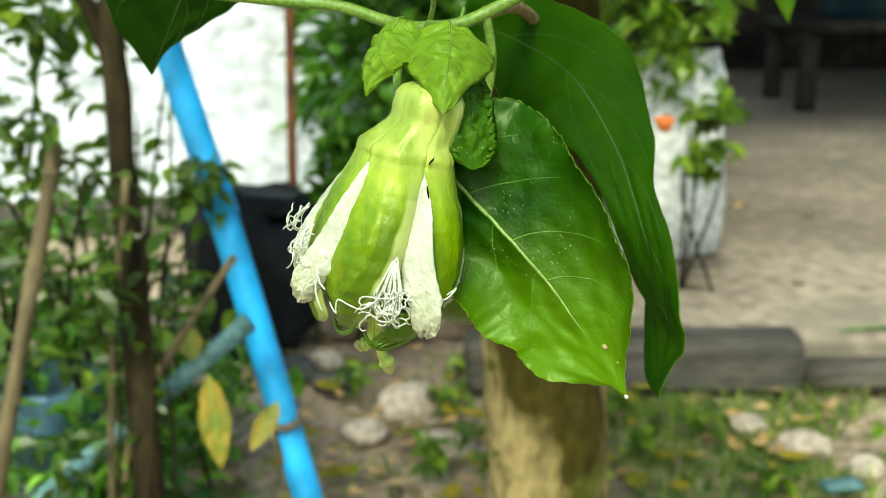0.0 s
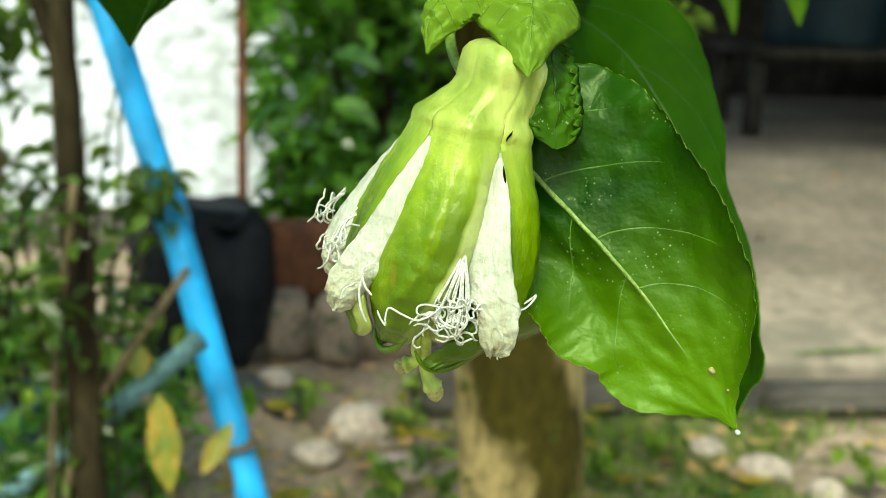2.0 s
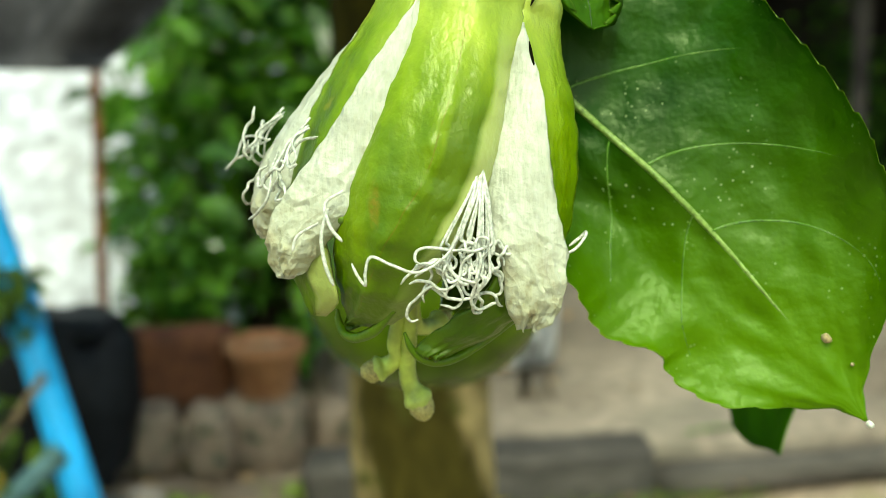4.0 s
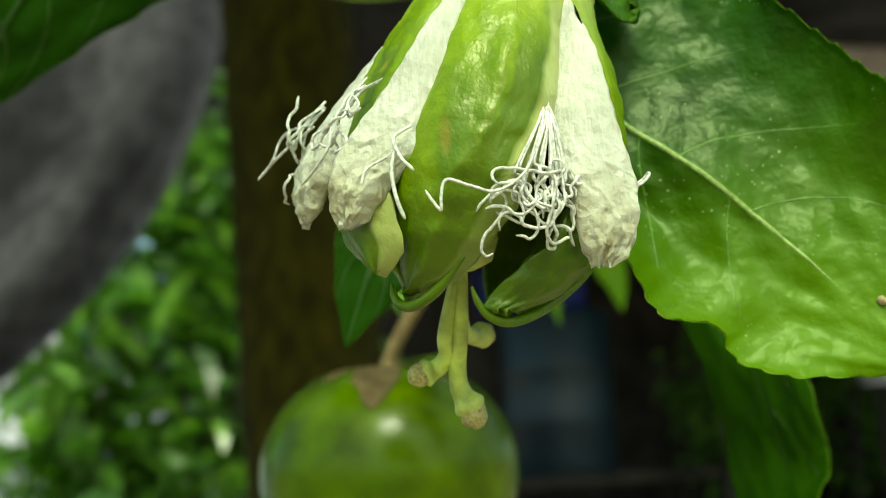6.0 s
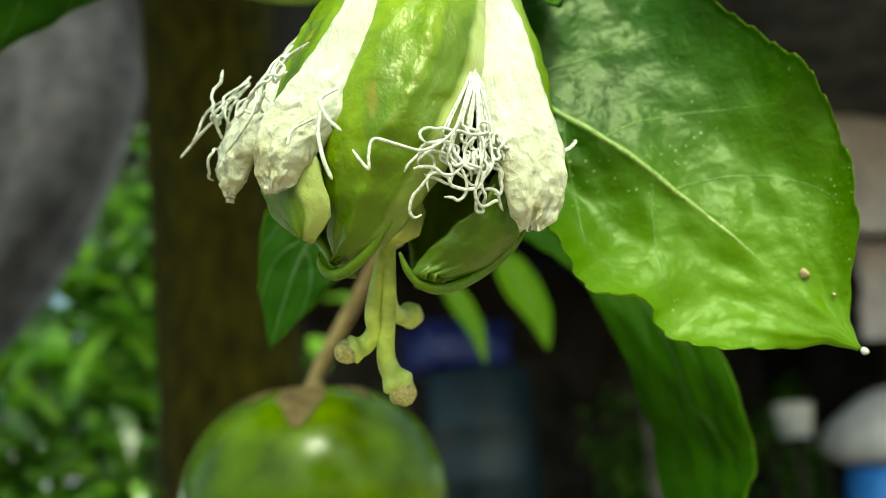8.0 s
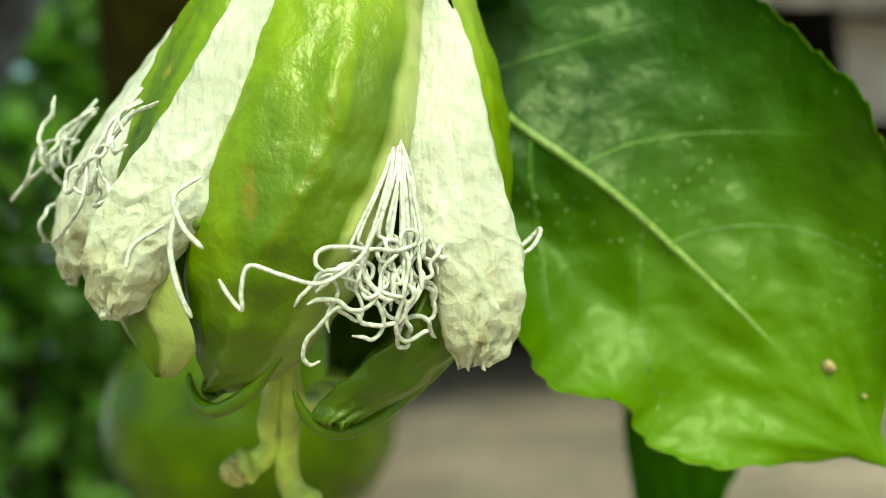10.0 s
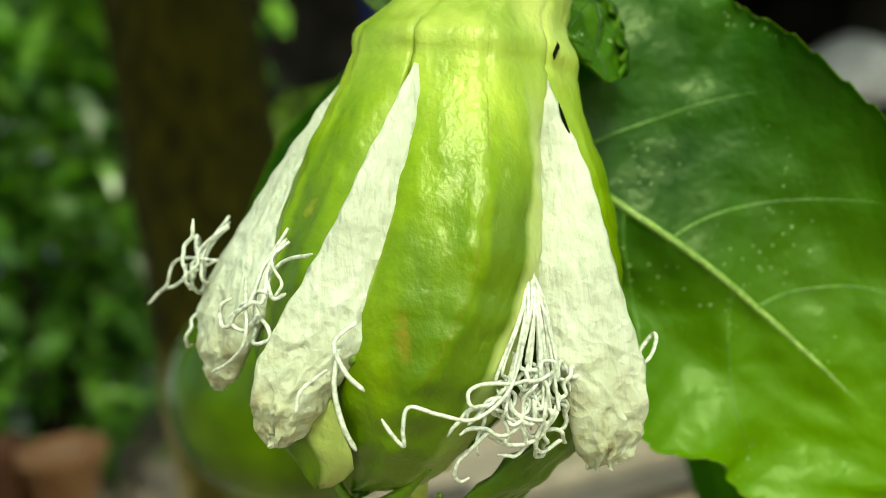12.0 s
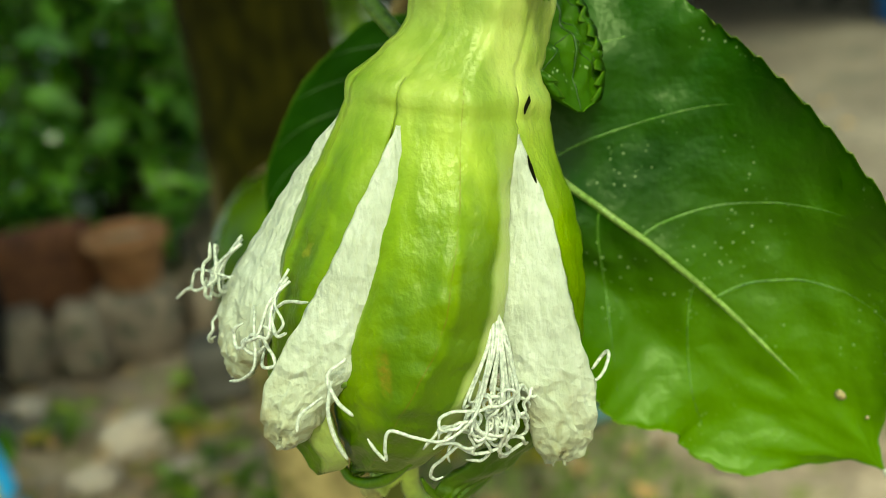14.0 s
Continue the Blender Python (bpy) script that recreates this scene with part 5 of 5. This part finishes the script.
def bract(midrib, normal, wide_a, wide_b, seed, material=M_BRACT, veins=M_BRACTVEIN, profile=BRACT, **kw):
    leaf("bract", "crinkled light green toothed bract above the flower", midrib, [(u, v * wide_a) for u, v in profile], [(u, v * wide_b) for u, v in profile], normal, material, vein=0.00025, ribs=5,
         group="bracts over the flower", teeth=0.46, quilt=0.0014, nu=121, nv=12, thick=0.00025, seed=seed, tooth_n=13, vein_material=veins, **kw)


bract([(0.0015, 0.2575, 0.7875), (0.0018, 0.2500, 0.7840), (0.0010, 0.2435, 0.7775), (0.0002, 0.2381, 0.7680)], (0.15, -0.72, 0.68), 1.25, 1.2, 1.3, fold=-0.35, curl=-0.30)
bract([(-0.0095, 0.2575, 0.7885), (-0.0140, 0.2520, 0.7850), (-0.0172, 0.2475, 0.7785), (-0.0182, 0.2459, 0.7712)], (-0.45, -0.65, 0.6), 0.72, 0.78, 4.1, fold=-0.45, curl=-0.55)
bract([(0.0052, 0.2575, 0.7765), (0.0066, 0.2525, 0.7698), (0.0073, 0.2485, 0.7618), (0.0070, 0.2455, 0.7538)], (0.45, -0.85, 0.15), 0.95, 0.85, 7.7, M_BRACT_DARK, M_VEIN_DULL, fold=-0.2, curl=0.25, profile=BRACT_BLUNT)

# the vine's stem and leaves
vine = thing("passion_vine", "smooth green passion vine carrying leaves and a flower", "vine")
part("stem", tube([(-0.24, 0.36, 0.815), (-0.12, 0.328, 0.7985), (-0.0506, 0.3165, 0.7912), (-0.0305, 0.3150, 0.7893), (-0.0153, 0.3095, 0.7850), (-0.004, 0.302, 0.7840), (0.012, 0.300, 0.788), (0.05, 0.305, 0.81), (0.10, 0.33, 0.85)], 0.0018, 12, 80), M_STEM, vine)
part("tendril", tube([(-0.004, 0.302, 0.784), (-0.003, 0.290, 0.795), (-0.012, 0.275, 0.812), (-0.02, 0.28, 0.83)], 0.0008, 8, 30), M_STEM, vine)

# rows: along the leaf, half width and stand-off of the margin, in millimetres
LEAF_UPPER = [(0.0, 4, 0), (0.04, 17, -5), (0.148, 24.5, -6.5), (0.26, 28.2, -4), (0.333, 28.4, -1), (0.407, 28.0, 2), (0.48, 26.9, 3.5), (0.556, 25.9, 5.4), (0.63, 24.5, 6.1), (0.704, 22.3, 6.3), (0.778, 18.6, 6), (0.852, 12.8, 4), (0.926, 5.2, 1), (0.963, 2.0, 0.2), (1, 0.3, 0)]
LEAF_LOWER = [(0.0, 4, 0), (0.04, 10, 1), (0.148, 15, 4), (0.30, 17.5, 7), (0.42, 18.4, 8.4), (0.519, 18.9, 8.3), (0.556, 20.0, 7), (0.593, 21.2, 4.9), (0.63, 21.2, 4.0), (0.667, 19.1, 4.3), (0.690, 17.4, 4.3), (0.704, 16.9, 3.8), (0.722, 16.8, 3), (0.741, 18.0, 2), (0.778, 18.0, 1.5), (0.815, 16.5, 1.5),
              (0.852, 14.3, 1.8), (0.889, 10.5, 1.5), (0.926, 6.6, 0.4), (0.963, 2.2, 0), (1, 0.3, 0)]
LEAF_BASE, LEAF_TIP, LEAF_N = Vector((-0.0075, 0.2638, 0.7615)), Vector((0.0438, 0.2346, 0.7008)), Vector((-0.4327, -0.8986, 0.0725))
LEAF_SIDE = (LEAF_TIP - LEAF_BASE).normalized().cross(LEAF_N).normalized()


def metres(table, column):
    return [(row[0], row[column] / 1000) for row in table]


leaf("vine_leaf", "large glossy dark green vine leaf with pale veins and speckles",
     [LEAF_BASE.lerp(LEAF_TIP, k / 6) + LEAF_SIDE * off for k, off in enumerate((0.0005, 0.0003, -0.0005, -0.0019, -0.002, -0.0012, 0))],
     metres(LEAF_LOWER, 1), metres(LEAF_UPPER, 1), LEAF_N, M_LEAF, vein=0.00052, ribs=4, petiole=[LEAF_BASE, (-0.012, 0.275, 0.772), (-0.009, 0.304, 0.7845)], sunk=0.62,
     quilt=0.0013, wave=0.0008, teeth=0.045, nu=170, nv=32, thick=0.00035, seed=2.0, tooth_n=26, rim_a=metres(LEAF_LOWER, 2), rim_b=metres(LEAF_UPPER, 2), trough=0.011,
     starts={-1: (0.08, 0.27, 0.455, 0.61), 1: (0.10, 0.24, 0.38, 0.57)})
WIDE_LEAF = [(0, 0.005), (0.05, 0.020), (0.18, 0.033), (0.4, 0.036), (0.62, 0.030), (0.82, 0.017), (0.94, 0.006), (1, 0.0004)]
BACK_MIDRIB = [(0.0061, 0.3225, 0.786), (0.0252, 0.3364, 0.7775), (0.0429, 0.3430, 0.765), (0.0540, 0.331, 0.7471), (0.0590, 0.318, 0.732), (0.0632, 0.3105, 0.716), (0.0668, 0.3085, 0.701), (0.0695, 0.309, 0.690), (0.0690, 0.3065, 0.681), (0.0655, 0.297, 0.6735)]
BACK_FACING = [(0.08, -0.83, 0.39), (0.08, -0.83, 0.39), (0.05, -0.90, 0.30), (0.0, -0.97, 0.15), (-0.2, -0.96, 0.1), (-0.72, -0.68, 0.0), (-0.95, -0.31, 0.0), (-0.95, -0.30, 0.0), (-0.93, -0.35, 0.0), (-0.9, -0.4, 0.0)]
BACK_LEFT = [(k / 9, w / 1000) for k, w in enumerate((9.7, 24.5, 24.3, 12, 9, 10, 14, 15.5, 14.5, 0.4))]
BACK_RIGHT = [(k / 9, w / 1000) for k, w in enumerate((9.4, 18, 22, 14, 6.5, 8.5, 11.5, 11, 10, 0.4))]
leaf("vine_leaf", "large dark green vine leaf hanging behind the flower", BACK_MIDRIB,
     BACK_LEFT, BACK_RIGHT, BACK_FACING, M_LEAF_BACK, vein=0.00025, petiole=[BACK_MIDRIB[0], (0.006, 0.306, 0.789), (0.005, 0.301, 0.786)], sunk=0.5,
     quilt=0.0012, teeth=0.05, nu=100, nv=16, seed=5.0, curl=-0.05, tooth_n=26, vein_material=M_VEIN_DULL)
SIDE_TIP, SIDE_BASE = Vector((-0.106, 0.3839, 0.7627)), Vector((-0.0484, 0.3092, 0.8491))
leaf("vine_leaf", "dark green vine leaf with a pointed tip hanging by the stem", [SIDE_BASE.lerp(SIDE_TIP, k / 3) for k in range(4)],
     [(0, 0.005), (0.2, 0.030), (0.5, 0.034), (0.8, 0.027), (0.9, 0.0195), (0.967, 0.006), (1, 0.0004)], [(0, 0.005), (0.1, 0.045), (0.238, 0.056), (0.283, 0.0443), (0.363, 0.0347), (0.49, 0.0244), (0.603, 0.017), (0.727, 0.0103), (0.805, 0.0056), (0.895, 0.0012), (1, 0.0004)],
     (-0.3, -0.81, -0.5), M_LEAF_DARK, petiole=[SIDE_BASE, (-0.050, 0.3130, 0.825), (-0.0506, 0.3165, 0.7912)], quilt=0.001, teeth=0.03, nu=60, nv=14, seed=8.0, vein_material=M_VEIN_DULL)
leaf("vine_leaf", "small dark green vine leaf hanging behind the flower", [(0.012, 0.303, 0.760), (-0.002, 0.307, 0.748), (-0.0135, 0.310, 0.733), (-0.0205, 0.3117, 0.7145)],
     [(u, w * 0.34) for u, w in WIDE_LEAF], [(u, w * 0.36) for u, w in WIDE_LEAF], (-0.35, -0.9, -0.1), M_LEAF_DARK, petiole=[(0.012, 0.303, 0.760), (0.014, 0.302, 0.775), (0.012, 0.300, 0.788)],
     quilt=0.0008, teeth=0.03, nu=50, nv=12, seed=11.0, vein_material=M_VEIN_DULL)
for k, (x, y, z, w) in enumerate([(0.188, 0.646, 0.824, 0.28), (0.155, 0.66, 0.818, 0.18)]):
    leaf("vine_leaf", "small bright yellow-green vine leaf hanging by the post", [(x - 0.005, y, z), (x + 0.006, y, z - 0.018), (x + 0.016, y, z - 0.036), (x + 0.022, y + 0.004, z - 0.056)],
         [(u, v * w) for u, v in WIDE_LEAF], [(u, v * w) for u, v in WIDE_LEAF], (-0.5, -0.8, -0.2), M_LEAF_YOUNG, quilt=0.0006, nu=30, nv=8, seed=20 + k,
         petiole=[(x - 0.005, y, z), (x - 0.01, y - 0.05, z + 0.04), (x - 0.04, y - 0.2, z + 0.05)])

# the fruit behind the flower
fruit = thing("passion_fruit", "round glossy green passion fruit with brown scars, hanging", "fruit")
prof = []
for i in range(33):
    a = math.pi * i / 32
    prof.append((max(0.0006, 0.0365 * math.sin(a) ** 0.92), 0.0310 * math.cos(a) - (0.0025 * math.exp(-(a / 0.3) ** 2))))
part("fruit_body", lathe(prof, 56, at=(0.013, 0.414, 0.690), wobble=0.0008), M_FRUIT, fruit)
for az, el, long, wide in ((-112, 68, 0.030, 0.0055), (-65, 66, 0.018, 0.003), (-150, 64, 0.016, 0.0026), (170, 60, 0.012, 0.004)):
    scar = bmesh.new()
    rings = []
    for i in range(13):
        e = radians(el - (long / 0.034) * 57.3 * i / 12 + 14)
        w = wide * math.sin(math.pi * (0.12 + 0.88 * i / 12)) ** 0.8 + 0.0004
        line = []
        for j in range(-3, 4):
            a = radians(az) + j / 3 * w / 0.034 / max(0.3, math.cos(e)) * (1 + 0.3 * noise.noise((i * 0.5, j * 0.7, az)))
            line.append(scar.verts.new(Vector((0.013, 0.414, 0.690)) + Vector((0.0370 * math.cos(e) ** 0.92 * math.cos(a), 0.0370 * math.cos(e) ** 0.92 * math.sin(a), 0.0315 * math.sin(e) - 0.0025 * math.exp(-((math.pi / 2 - e) / 0.3) ** 2)))))
        rings.append(line)
    for a, c in zip(rings, rings[1:]):
        for j in range(6):
            scar.faces.new((a[j], a[j + 1], c[j + 1], c[j]))
    bmesh.ops.solidify(scar, geom=scar.faces[:], thickness=0.0004)
    part("scar", scar, M_SCAR, fruit, "brown corky scar")
part("fruit_stalk", tube([(0.013, 0.414, 0.717), (0.015, 0.410, 0.726), (0.027, 0.392, 0.752), (0.032, 0.36, 0.778), (0.022, 0.32, 0.789), (0.012, 0.300, 0.788)], [(0, 0.004), (0.15, 0.0022), (1, 0.002)], 12, 40), M_SCAR, fruit, "brown woody stalk")


# small bits on the large leaf
for at, r, material, label in (((0.0390, 0.2376, 0.7119), 0.00070, M_CRUMB, "tiny beige crumb stuck on a green leaf"), ((0.0419, 0.2358, 0.7085), 0.00028, M_CRUMB, "tiny beige crumb stuck on a green leaf"), ((0.0441, 0.2342, 0.7004), 0.00055, M_FILAMENT, "tiny whitish drop at a leaf's tip")):
    bm = bmesh.new()
    bmesh.ops.create_icosphere(bm, subdivisions=2, radius=r)
    for v in bm.verts:
        v.co = v.co * (1 + 0.5 * noise.noise(v.co * 1500)) + Vector(at)
    tagged(part("leaf_speck", bm, material), label, "speck")
